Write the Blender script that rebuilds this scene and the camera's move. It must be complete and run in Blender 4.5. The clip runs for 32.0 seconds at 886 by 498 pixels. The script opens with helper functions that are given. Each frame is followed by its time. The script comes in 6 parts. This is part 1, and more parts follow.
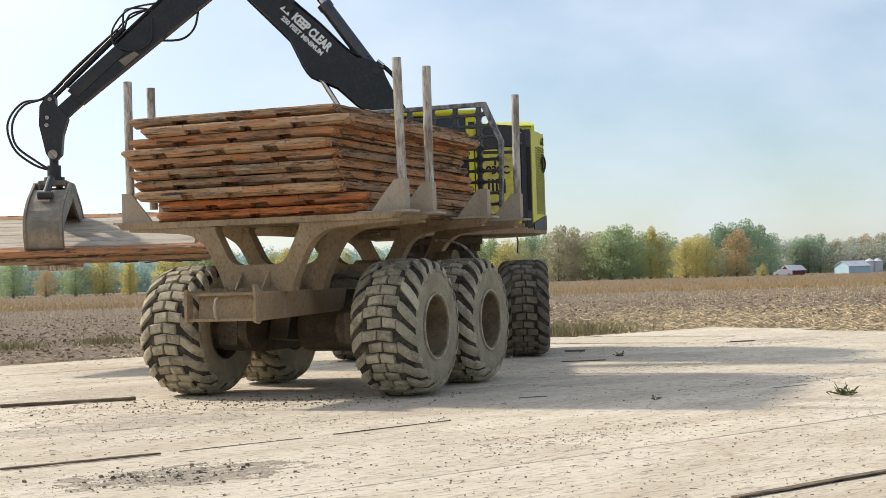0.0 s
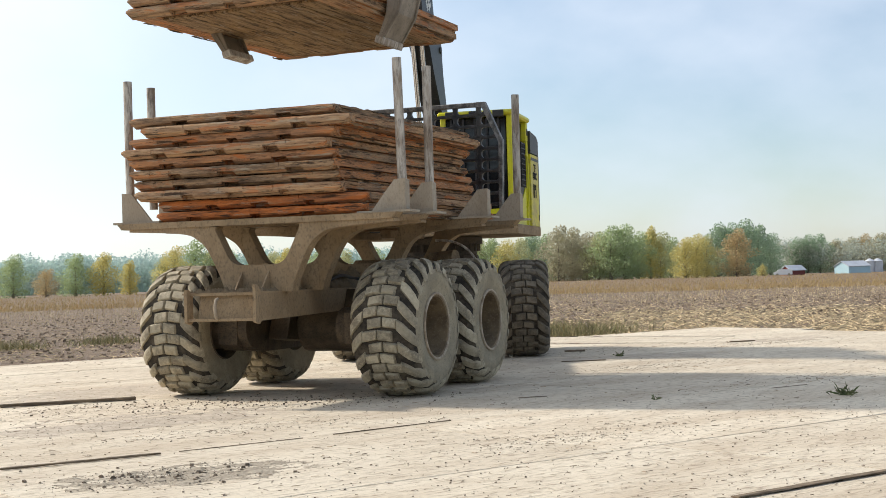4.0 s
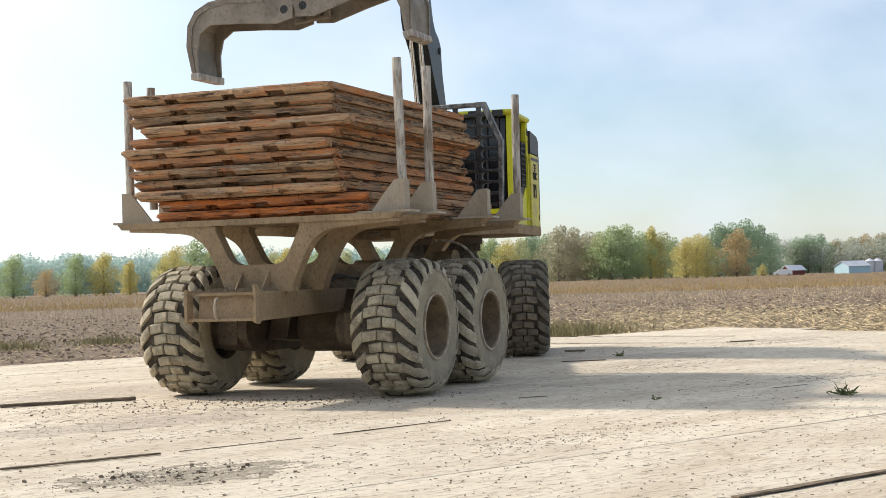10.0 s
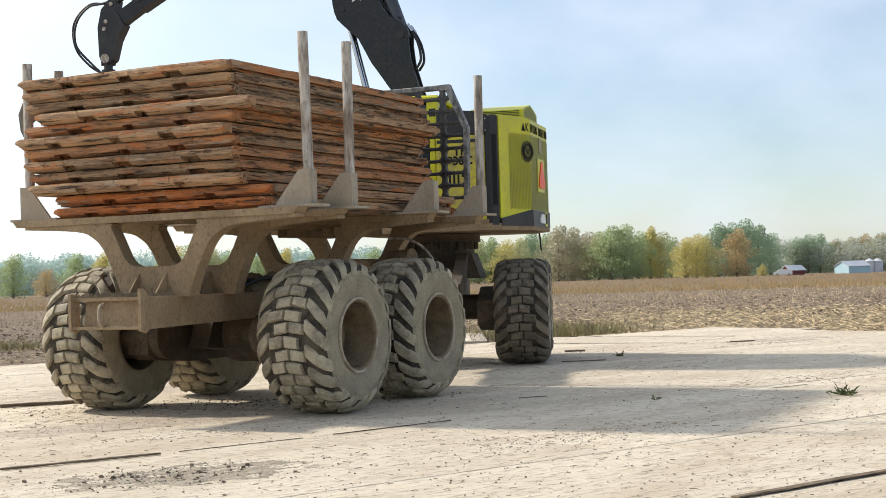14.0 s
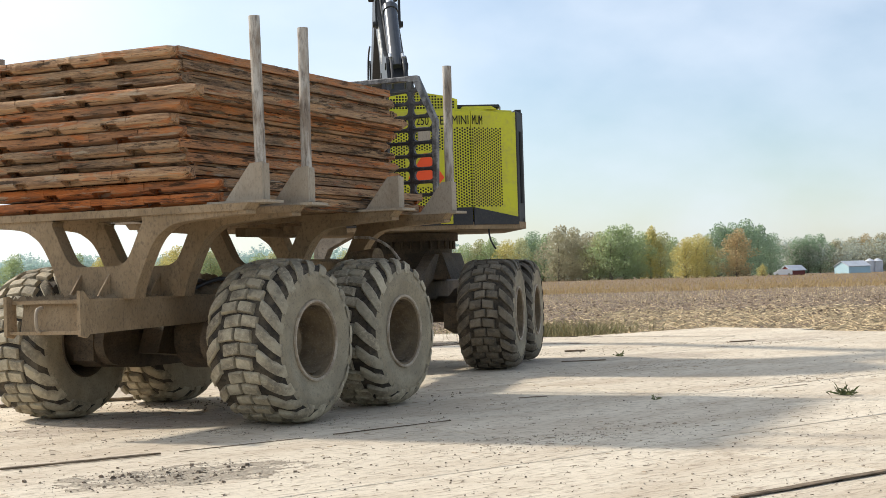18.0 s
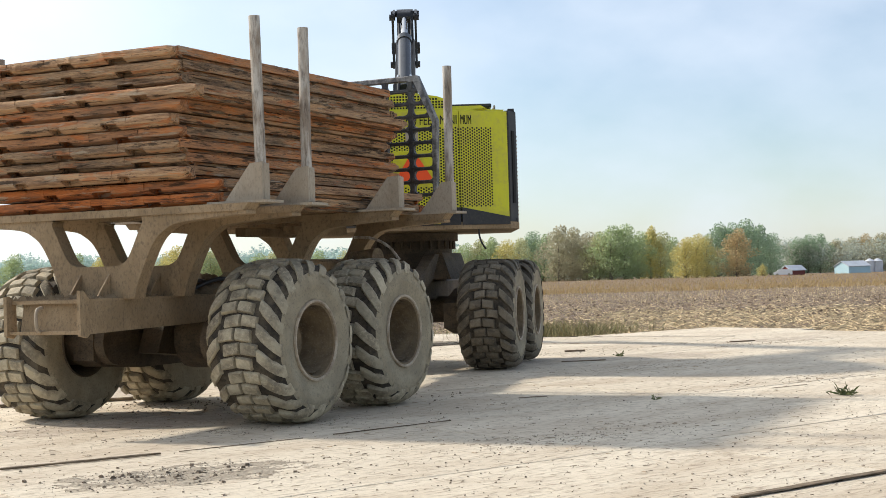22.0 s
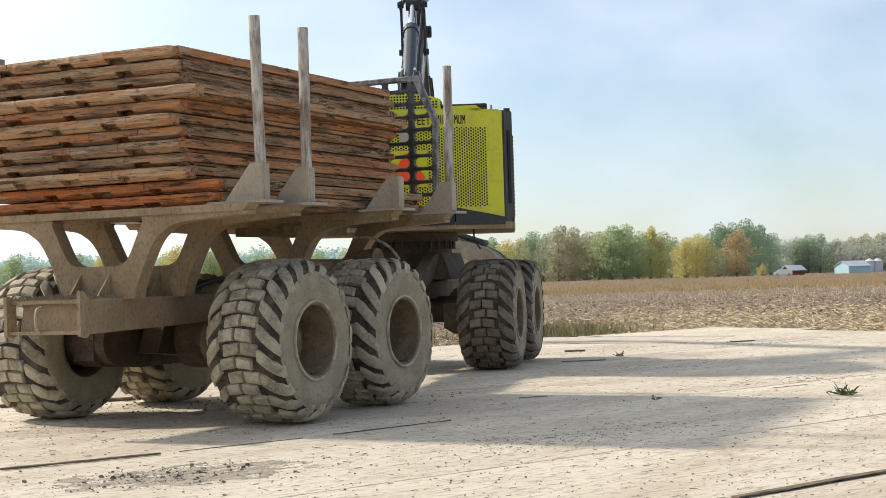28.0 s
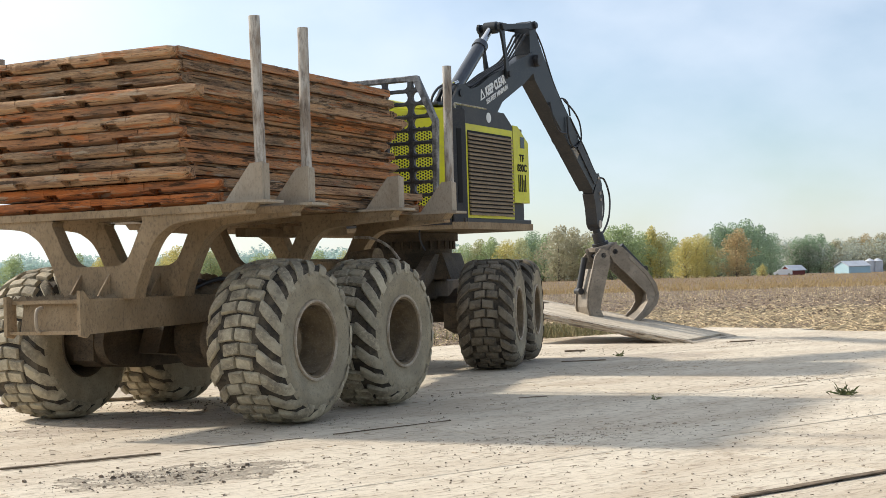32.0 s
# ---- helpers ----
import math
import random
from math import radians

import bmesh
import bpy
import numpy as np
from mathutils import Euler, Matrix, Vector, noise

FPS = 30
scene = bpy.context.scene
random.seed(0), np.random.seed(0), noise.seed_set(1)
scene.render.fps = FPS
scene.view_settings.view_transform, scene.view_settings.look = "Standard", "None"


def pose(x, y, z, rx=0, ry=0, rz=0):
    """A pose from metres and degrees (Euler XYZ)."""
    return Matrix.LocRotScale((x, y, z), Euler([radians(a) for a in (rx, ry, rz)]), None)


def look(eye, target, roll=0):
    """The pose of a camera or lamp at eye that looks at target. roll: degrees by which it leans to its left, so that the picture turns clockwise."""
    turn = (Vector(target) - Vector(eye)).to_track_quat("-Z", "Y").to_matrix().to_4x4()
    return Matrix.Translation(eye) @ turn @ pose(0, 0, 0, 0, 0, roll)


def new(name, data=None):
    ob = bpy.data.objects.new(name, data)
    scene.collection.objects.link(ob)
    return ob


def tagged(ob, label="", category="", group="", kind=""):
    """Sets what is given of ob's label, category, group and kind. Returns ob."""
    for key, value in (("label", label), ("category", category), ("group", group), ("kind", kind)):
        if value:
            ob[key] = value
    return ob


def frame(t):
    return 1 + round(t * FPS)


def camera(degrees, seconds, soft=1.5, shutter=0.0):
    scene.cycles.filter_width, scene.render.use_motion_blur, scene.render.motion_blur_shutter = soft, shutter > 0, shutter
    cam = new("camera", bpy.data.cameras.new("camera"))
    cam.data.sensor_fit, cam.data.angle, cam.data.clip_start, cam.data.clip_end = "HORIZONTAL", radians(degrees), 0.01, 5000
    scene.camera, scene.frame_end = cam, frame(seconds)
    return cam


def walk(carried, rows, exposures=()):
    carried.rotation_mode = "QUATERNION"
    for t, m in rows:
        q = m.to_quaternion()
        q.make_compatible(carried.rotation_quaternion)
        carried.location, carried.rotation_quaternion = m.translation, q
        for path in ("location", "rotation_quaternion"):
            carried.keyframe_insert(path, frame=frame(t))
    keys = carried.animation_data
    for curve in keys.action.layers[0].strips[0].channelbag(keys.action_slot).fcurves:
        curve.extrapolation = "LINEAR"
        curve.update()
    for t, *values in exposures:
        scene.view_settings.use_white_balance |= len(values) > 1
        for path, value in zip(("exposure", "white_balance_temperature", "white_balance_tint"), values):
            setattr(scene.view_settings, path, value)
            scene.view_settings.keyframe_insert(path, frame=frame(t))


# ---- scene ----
cam = camera(34.27, 32.0, soft=0.6)
EYE = look((0, 0, 1.4062), (0, 10, 1.5772), -1.73)
walk(cam, [(0, EYE), (32, EYE)], [(0, 0.25), (3, 0.27), (6, 0.31), (9, 0.35), (32, 0.35)])

# ---- world, sun, exposure ----
SUN_EL, SUN_AZ = 35.5, -64.0          # degrees above the ground; degrees clockwise from the view's axis
world = bpy.data.worlds.new("sky")
scene.world = world
world.use_nodes = True
wn, wl = world.node_tree.nodes, world.node_tree.links
sky = wn.new("ShaderNodeTexSky")
sky.sky_type, sky.sun_disc = "NISHITA", False
sky.sun_elevation, sky.sun_rotation = radians(SUN_EL), radians(SUN_AZ)
sky.air_density, sky.dust_density, sky.ozone_density, sky.altitude = 1.0, 0.5, 2.4, 100
tc = wn.new("ShaderNodeTexCoord")
mp = wn.new("ShaderNodeMapping")
mp.inputs["Scale"].default_value = (2.0, 2.0, 3.6)
mp.inputs["Rotation"].default_value = (0, radians(-24), 0)
cl = wn.new("ShaderNodeTexNoise")
cl.inputs["Scale"].default_value, cl.inputs["Detail"].default_value, cl.inputs["Roughness"].default_value = 2.2, 6, 0.5
rp = wn.new("ShaderNodeValToRGB")
rp.color_ramp.elements[0].position, rp.color_ramp.elements[1].position = 0.38, 0.72
mx = wn.new("ShaderNodeMix")
mx.data_type = "RGBA"
CLOUD = 7.6
mx.inputs["B"].default_value = (CLOUD * 0.86, CLOUD * 0.955, CLOUD * 1.10, 1)
wl.new(tc.outputs["Generated"], mp.inputs["Vector"])
wl.new(mp.outputs["Vector"], cl.inputs["Vector"])
wl.new(cl.outputs["Fac"], rp.inputs["Fac"])
mth = wn.new("ShaderNodeMath")
mth.operation = "MULTIPLY_ADD"
mth.inputs[1].default_value, mth.inputs[2].default_value = 0.68, 0.10
wl.new(rp.outputs["Color"], mth.inputs[0])
wl.new(mth.outputs[0], mx.inputs["Factor"])
wl.new(sky.outputs["Color"], mx.inputs["A"])
# thin bright haze on the sun's side of the sky
toward = wn.new("ShaderNodeVectorMath")
toward.operation = "DOT_PRODUCT"
toward.inputs[1].default_value = (math.sin(radians(SUN_AZ)) * math.cos(radians(SUN_EL)), math.cos(radians(SUN_AZ)) * math.cos(radians(SUN_EL)), math.sin(radians(SUN_EL)))
wl.new(tc.outputs["Generated"], toward.inputs[0])
hz = wn.new("ShaderNodeMapRange")
hz.interpolation_type = "SMOOTHSTEP"
hz.inputs["From Min"].default_value, hz.inputs["From Max"].default_value, hz.inputs["To Max"].default_value = 0.27, 0.95, 0.85
wl.new(toward.outputs["Value"], hz.inputs["Value"])
hm = wn.new("ShaderNodeMix")
hm.data_type = "RGBA"
hm.inputs["B"].default_value = (10.2, 10.7, 11.3, 1)
wl.new(hz.outputs[0], hm.inputs["Factor"])
wl.new(mx.outputs["Result"], hm.inputs["A"])
wl.new(hm.outputs["Result"], wn["Background"].inputs["Color"])
wn["Background"].inputs["Strength"].default_value = 0.106

sun = new("sun", bpy.data.lights.new("sun", "SUN"))
sun.data.energy, sun.data.angle, sun.data.color = 3.75, radians(3.2), (1.0, 0.925, 0.815)
sa, se = radians(SUN_AZ), radians(SUN_EL)
sun.matrix_world = look((30 * math.sin(sa) * math.cos(se), 30 * math.cos(sa) * math.cos(se), 30 * math.sin(se)), (0, 0, 0))


# ---- materials ----
def mat(name, base, rough=0.8, metal=0.0, second=None, scale=3.0, amount=1.0, third=None, scale3=25.0, amount3=0.5,
        bump=0.3, bscale=40.0, stretch=(1, 1, 1), rand=0.0, island=False, dist=0.01, spec=0.5, glow_through=0.0):
    """A surface with a base colour, broad patches of a second, fine specks of a third, and relief."""
    m = bpy.data.materials.new(name)
    m.use_nodes = True
    n, l = m.node_tree.nodes, m.node_tree.links
    b = n["Principled BSDF"]
    b.inputs["Roughness"].default_value, b.inputs["Metallic"].default_value = rough, metal
    b.inputs["Specular IOR Level"].default_value = spec
    c = n.new("ShaderNodeTexCoord")
    mp = n.new("ShaderNodeMapping")
    mp.inputs["Scale"].default_value = stretch
    l.new(c.outputs["Object"], mp.inputs["Vector"])
    info = n.new("ShaderNodeObjectInfo")
    geo = n.new("ShaderNodeNewGeometry")
    r = geo.outputs["Random Per Island"] if island else info.outputs["Random"]
    off = n.new("ShaderNodeVectorMath")
    off.operation = "MULTIPLY_ADD"
    sc = n.new("ShaderNodeCombineXYZ")
    l.new(r, sc.inputs[0]), l.new(r, sc.inputs[1])
    off.inputs[1].default_value = (37, 23, 11)
    l.new(sc.outputs[0], off.inputs[0])
    l.new(mp.outputs[0], off.inputs[2])
    col = None

    def noise_fac(s, lo, hi, amt, detail=8):
        t = n.new("ShaderNodeTexNoise")
        t.inputs["Scale"].default_value, t.inputs["Detail"].default_value, t.inputs["Roughness"].default_value = s, detail, 0.66
        l.new(off.outputs[0], t.inputs["Vector"])
        rr = n.new("ShaderNodeMapRange")
        rr.inputs["From Min"].default_value, rr.inputs["From Max"].default_value = lo, hi
        rr.inputs["To Max"].default_value = amt
        l.new(t.outputs["Fac"], rr.inputs["Value"])
        return rr.outputs[0], t.outputs["Fac"]

    def blend(a, bcol, fac):
        x = n.new("ShaderNodeMix")
        x.data_type = "RGBA"
        if isinstance(a, tuple):
            x.inputs["A"].default_value = (*a, 1)
        else:
            l.new(a, x.inputs["A"])
        x.inputs["B"].default_value = (*bcol, 1)
        l.new(fac, x.inputs["Factor"])
        return x.outputs["Result"]

    col = base
    if second:
        f, _ = noise_fac(scale, 0.42, 0.60, amount)
        col = blend(col, second, f)
    if third:
        f, _ = noise_fac(scale3, 0.50, 0.66, amount3)
        col = blend(col, third, f)
    if rand:
        h = n.new("ShaderNodeHueSaturation")
        mr = n.new("ShaderNodeMapRange")
        mr.inputs["To Min"].default_value, mr.inputs["To Max"].default_value = 1 - rand, 1 + rand
        l.new(r, mr.inputs["Value"])
        l.new(mr.outputs[0], h.inputs["Value"])
        if isinstance(col, tuple):
            h.inputs["Color"].default_value = (*col, 1)
        else:
            l.new(col, h.inputs["Color"])
        col = h.outputs["Color"]
    if isinstance(col, tuple):
        b.inputs["Base Color"].default_value = (*col, 1)
    else:
        l.new(col, b.inputs["Base Color"])
    if glow_through:
        tr = n.new("ShaderNodeBsdfTranslucent")
        ad = n.new("ShaderNodeMixShader")
        ad.inputs[0].default_value = glow_through
        if isinstance(col, tuple):
            tr.inputs["Color"].default_value = (*col, 1)
        else:
            l.new(col, tr.inputs["Color"])
        l.new(b.outputs[0], ad.inputs[1])
        l.new(tr.outputs[0], ad.inputs[2])
        l.new(ad.outputs[0], n["Material Output"].inputs["Surface"])
    if bump:
        _, raw = noise_fac(bscale, 0, 1, 1, 6)
        bp = n.new("ShaderNodeBump")
        bp.inputs["Strength"].default_value, bp.inputs["Distance"].default_value = bump, dist
        l.new(raw, bp.inputs["Height"])
        l.new(bp.outputs[0], b.inputs["Normal"])
    return m


M_steel = mat("muddy_steel", (0.25, 0.174, 0.096), 0.85, 0.0, (0.35, 0.252, 0.147), 2.4, 0.85, (0.10, 0.073, 0.047), 38, 0.6, 1.0, 45, (1, 1, 0.6))
M_stake = mat("worn_galvanised_pipe", (0.50, 0.46, 0.40), 0.6, 0.0, (0.22, 0.165, 0.115), 11, 0.9, (0.07, 0.05, 0.038), 30, 0.75, 0.3, 60, (1, 1, 0.2))
M_gusset = mat("dusty_grey_plate", (0.41, 0.345, 0.26), 0.7, 0.0, (0.31, 0.25, 0.178), 2.2, 0.8, (0.15, 0.115, 0.08), 55, 0.4, 0.3, 60, (1, 1, 0.5))
M_tyre = mat("dusty_rubber", (0.275, 0.235, 0.162), 0.9, 0.0, (0.37, 0.315, 0.215), 4.5, 0.9, (0.14, 0.116, 0.08), 36, 0.6, 0.9, 45)
# muddy rubber, darkened further for the shade between the lugs
M_groove = mat("shade_dark_muddy_rubber", (0.028, 0.023, 0.017), 0.9, 0.0, (0.115, 0.092, 0.062), 6, 0.75, (0.015, 0.012, 0.01), 25, 0.6, bump=0.6, bscale=40)
M_lug = mat("worn_rubber_lug", (0.40, 0.345, 0.24), 0.8, 0.0, (0.17, 0.142, 0.098), 5.0, 0.85, (0.50, 0.435, 0.31), 30, 0.6, 0.9, 55, rand=0.22, island=True)
M_rim = mat("muddy_rim", (0.20, 0.145, 0.082), 0.9, 0.0, (0.11, 0.08, 0.048), 5, 0.9, (0.30, 0.23, 0.15), 40, 0.55, 1.0, 40)
# mud brown darkened so the colour carries the shade of the under parts
M_shaded_mud = mat("shade_darkened_mud", (0.066, 0.047, 0.029), 0.75, 0.0, (0.125, 0.09, 0.053), 4, 0.85, (0.02, 0.016, 0.012), 40, 0.7, 1.0, 40)
M_bead = mat("pale_rim_edge", (0.46, 0.39, 0.30), 0.7, 0.0, (0.24, 0.18, 0.12), 5, 0.9, None, bump=0.4, bscale=30)
M_black = mat("black_boom_paint", (0.013, 0.015, 0.019), 0.42, 0.0, (0.022, 0.022, 0.023), 3, 0.7, (0.14, 0.12, 0.095), 24, 0.12, 0.1, 60, spec=0.4)
M_dark = mat("dark_grey_paint", (0.020, 0.021, 0.025), 0.48, 0.0, (0.045, 0.040, 0.035), 2.5, 0.6, (0.08, 0.068, 0.05), 40, 0.25, bump=0.08, spec=0.4)
M_yellow = mat("bright_yellow_paint", (0.62, 0.60, 0.010), 0.42, 0.0, (0.52, 0.47, 0.03), 2.0, 0.7, (0.30, 0.24, 0.10), 16, 0.25, 0.05, 60)
M_dirty_yellow = mat("scuffed_yellow_paint", (0.60, 0.53, 0.03), 0.5, 0.0, (0.42, 0.33, 0.09), 3.0, 0.9, (0.20, 0.15, 0.08), 14, 0.6, 0.1, 50)
M_hole = mat("black_void", (0.01, 0.01, 0.01), 0.9, bump=0)
M_white = mat("white_decal", (0.75, 0.75, 0.73), 0.6, bump=0)
M_orange = mat("orange_reflector", (0.9, 0.09, 0.01), 0.45, bump=0)
M_chrome = mat("chrome_rod", (0.6, 0.6, 0.6), 0.18, 1.0, bump=0)
M_hose = mat("black_hose", (0.015, 0.015, 0.016), 0.5, bump=0)
M_grapple = mat("worn_grapple_steel", (0.20, 0.165, 0.125), 0.55, 0.2, (0.31, 0.262, 0.205), 3, 0.9, (0.075, 0.07, 0.052), 24, 0.6, 0.4, 40)
M_soot = mat("sooty_paint", (0.02, 0.018, 0.012), 0.9, 0.0, (0.16, 0.15, 0.03), 14, 0.9, bump=0)
M_guard = mat("scuffed_grey_guard", (0.085, 0.083, 0.08), 0.5, 0.1, (0.30, 0.29, 0.275), 7, 0.9, (0.04, 0.04, 0.04), 24, 0.7, 0.15, 50)
M_grid = mat("scuffed_black_grid", (0.030, 0.031, 0.034), 0.5, 0.0, (0.075, 0.070, 0.062), 2.2, 0.8, (0.17, 0.16, 0.145), 16, 0.35, 0.1, 50)
M_barrel = mat("glossy_cylinder_paint", (0.050, 0.055, 0.066), 0.24, 0.0, (0.035, 0.038, 0.044), 4, 0.6, bump=0.02, spec=0.6)
M_slat = mat("dusty_brown_louvre", (0.30, 0.225, 0.145), 0.8, 0.0, (0.22, 0.16, 0.10), 4, 0.8, (0.12, 0.09, 0.06), 30, 0.4, 0.3, 40)
M_glass = mat("dark_cab_glass", (0.01, 0.012, 0.014), 0.08, bump=0)


def timber(name, tones, along, bare=0.0):
    """Rough sawn or bark-edged wood: long streaks of five tones, fibres and dark cracks along one axis."""
    m = bpy.data.materials.new(name)
    m.use_nodes = True
    n, l = m.node_tree.nodes, m.node_tree.links
    b = n["Principled BSDF"]
    b.inputs["Roughness"].default_value = 0.88
    b.inputs["Specular IOR Level"].default_value = 0.3
    c, info = n.new("ShaderNodeTexCoord"), n.new("ShaderNodeObjectInfo")
    off = n.new("ShaderNodeVectorMath")
    off.operation = "MULTIPLY_ADD"
    cb = n.new("ShaderNodeCombineXYZ")
    for k in range(3):
        l.new(info.outputs["Random"], cb.inputs[k])
    off.inputs[1].default_value = (41, 57, 23)
    l.new(cb.outputs[0], off.inputs[0])
    l.new(c.outputs["Object"], off.inputs[2])

    def streaks(lng, cross, detail, rough):
        mp = n.new("ShaderNodeMapping")
        mp.inputs["Scale"].default_value = (lng, cross, cross) if along == "x" else (cross, lng, cross)
        mp.inputs["Location"].default_value = (lng, cross, 3 * lng)
        l.new(off.outputs[0], mp.inputs["Vector"])
        t = n.new("ShaderNodeTexNoise")
        t.inputs["Scale"].default_value, t.inputs["Detail"].default_value, t.inputs["Roughness"].default_value = 1.0, detail, rough
        l.new(mp.outputs[0], t.inputs["Vector"])
        return t.outputs["Fac"]
    broad, fine, cracks, dust = streaks(1.4, 15.0, 8, 0.72), streaks(9.0, 110.0, 5, 0.65), streaks(5.0, 60.0, 4, 0.6), streaks(0.7, 3.0, 5, 0.6)
    mixed = n.new("ShaderNodeMath")
    mixed.operation = "MULTIPLY_ADD"
    mixed.inputs[1].default_value = 0.30
    l.new(fine, mixed.inputs[0])
    l.new(broad, mixed.inputs[2])
    ramp = n.new("ShaderNodeValToRGB")
    e = ramp.color_ramp.elements
    for k, p in enumerate((0.46, 0.55, 0.64, 0.72, 0.80)):
        el = e[k] if k < 2 else e.new(p)
        el.position, el.color = p, (*tones[k], 1)
    l.new(mixed.outputs[0], ramp.inputs["Fac"])
    mr = n.new("ShaderNodeMapRange")
    mr.inputs["From Min"].default_value, mr.inputs["From Max"].default_value = 0.38, 0.31
    mr.inputs["To Max"].default_value = 0.85
    l.new(cracks, mr.inputs["Value"])
    x = n.new("ShaderNodeMix")
    x.data_type = "RGBA"
    x.inputs["B"].default_value = (0.03, 0.022, 0.016, 1)
    l.new(ramp.outputs["Color"], x.inputs["A"])
    l.new(mr.outputs[0], x.inputs["Factor"])
    dr = n.new("ShaderNodeMapRange")
    dr.inputs["From Min"].default_value, dr.inputs["From Max"].default_value = 0.44, 0.64
    dr.inputs["To Max"].default_value = 0.3
    l.new(dust, dr.inputs["Value"])
    y = n.new("ShaderNodeMix")
    y.data_type = "RGBA"
    y.inputs["B"].default_value = (0.30, 0.235, 0.17, 1)
    l.new(x.outputs["Result"], y.inputs["A"])
    l.new(dr.outputs[0], y.inputs["Factor"])
    out = y.outputs["Result"]
    # freshly torn wood, dried mud and clinging bark in blotches a hand to an arm long
    for fac, lo, hi, amount, tint in ((streaks(1.7, 13.0, 6, 0.6), 0.56, 0.62, bare, (0.56, 0.165, 0.04, 1)), (streaks(2.3, 19.0, 7, 0.66), 0.575, 0.64, 0.7, (0.46, 0.385, 0.285, 1)),
                                      (streaks(2.0, 17.0, 8, 0.7), 0.445, 0.385, 0.88, (0.045, 0.030, 0.019, 1))):
        pr = n.new("ShaderNodeMapRange")
        pr.inputs["From Min"].default_value, pr.inputs["From Max"].default_value, pr.inputs["To Max"].default_value = lo, hi, amount
        l.new(fac, pr.inputs["Value"])
        z = n.new("ShaderNodeMix")
        z.data_type = "RGBA"
        z.inputs["B"].default_value = tint
        l.new(out, z.inputs["A"])
        l.new(pr.outputs[0], z.inputs["Factor"])
        out = z.outputs["Result"]
    l.new(out, b.inputs["Base Color"])
    ht = n.new("ShaderNodeMath")
    ht.operation = "ADD"
    l.new(fine, ht.inputs[0])
    l.new(cracks, ht.inputs[1])
    bp = n.new("ShaderNodeBump")
    bp.inputs["Strength"].default_value, bp.inputs["Distance"].default_value = 1.0, 0.018
    l.new(ht.outputs[0], bp.inputs["Height"])
    l.new(bp.outputs[0], b.inputs["Normal"])
    return m


TONES = {"tan": ((0.09, 0.055, 0.034), (0.29, 0.165, 0.09), (0.46, 0.275, 0.15), (0.56, 0.36, 0.20), (0.60, 0.25, 0.09)),
         "orange": ((0.06, 0.036, 0.022), (0.28, 0.11, 0.048), (0.53, 0.165, 0.045), (0.63, 0.22, 0.07), (0.48, 0.30, 0.165)),
         "bark": ((0.05, 0.033, 0.02), (0.18, 0.112, 0.064), (0.33, 0.205, 0.115), (0.48, 0.31, 0.17), (0.54, 0.21, 0.075)),
         "brown": ((0.06, 0.038, 0.023), (0.25, 0.14, 0.074), (0.42, 0.235, 0.12), (0.55, 0.32, 0.16), (0.60, 0.20, 0.055))}
TONES["under"] = ((0.045, 0.028, 0.016), (0.14, 0.085, 0.042), (0.30, 0.19, 0.095), (0.38, 0.25, 0.125), (0.42, 0.27, 0.13))
TONES["pale"] = ((0.20, 0.16, 0.12), (0.36, 0.30, 0.23), (0.48, 0.41, 0.32), (0.55, 0.48, 0.38), (0.50, 0.40, 0.28))
WOODS = [timber(k + "_timber", TONES[k], "y") for k in TONES]
TONES["rust"] = ((0.06, 0.038, 0.023), (0.28, 0.14, 0.07), (0.45, 0.22, 0.105), (0.58, 0.27, 0.115), (0.62, 0.20, 0.05))
ENDS = [timber(k + "_board_edge", TONES[k], "x", {"pale": 0.0, "tan": 0.5, "bark": 0.45, "under": 0.3}.get(k, 0.75)) for k in TONES]
M_mattop = mat("dusty_mat_top", (0.50, 0.435, 0.34), 0.9, 0.0, (0.33, 0.27, 0.195), 1.4, 0.8, (0.16, 0.12, 0.085), 9, 0.5, 0.4, 25, (1, 0.3, 1), 0.1, dist=0.006)
M_pad = mat("dusty_pale_decking", (0.64, 0.56, 0.435), 0.92, 0.0, (0.50, 0.41, 0.30), 0.9, 0.85, (0.24, 0.18, 0.12), 14, 0.75, 1.0, 14, (1.5, 0.40, 1), 0.06, dist=0.02)
M_padedge = mat("dark_joint_timber", (0.13, 0.10, 0.07), 0.95, 0.0, (0.24, 0.185, 0.13), 3, 0.9, bump=0.6, bscale=30, spec=0.1)
M_dirt = mat("trodden_brown_dirt", (0.42, 0.35, 0.265), 0.95, 0.0, (0.52, 0.44, 0.345), 5, 0.9, (0.26, 0.205, 0.15), 22, 0.6, 0.8, 60, dist=0.005)
M_soil = mat("brown_field_soil", (0.155, 0.103, 0.064), 0.95, 0.0, (0.25, 0.176, 0.11), 0.8, 0.9, (0.06, 0.042, 0.03), 5.0, 0.75, 1.0, 7, dist=0.10)
M_straw = mat("dry_corn_straw", (0.64, 0.515, 0.325), 0.9, 0.0, (0.36, 0.26, 0.155), 5, 0.8, bump=0, rand=0.45, island=True, spec=0.15)
M_grass = mat("dry_tan_grass", (0.60, 0.46, 0.25), 0.95, 0.0, (0.54, 0.41, 0.22), 0.2, 0.9, bump=0, rand=0.15, island=True, glow_through=0.4, spec=0.05)
M_dirt_dark = mat("dark_gravelly_dirt", (0.34, 0.285, 0.21), 0.95, 0.0, (0.46, 0.39, 0.295), 9, 0.9, (0.17, 0.135, 0.095), 30, 0.8, 1.0, 60, dist=0.008)
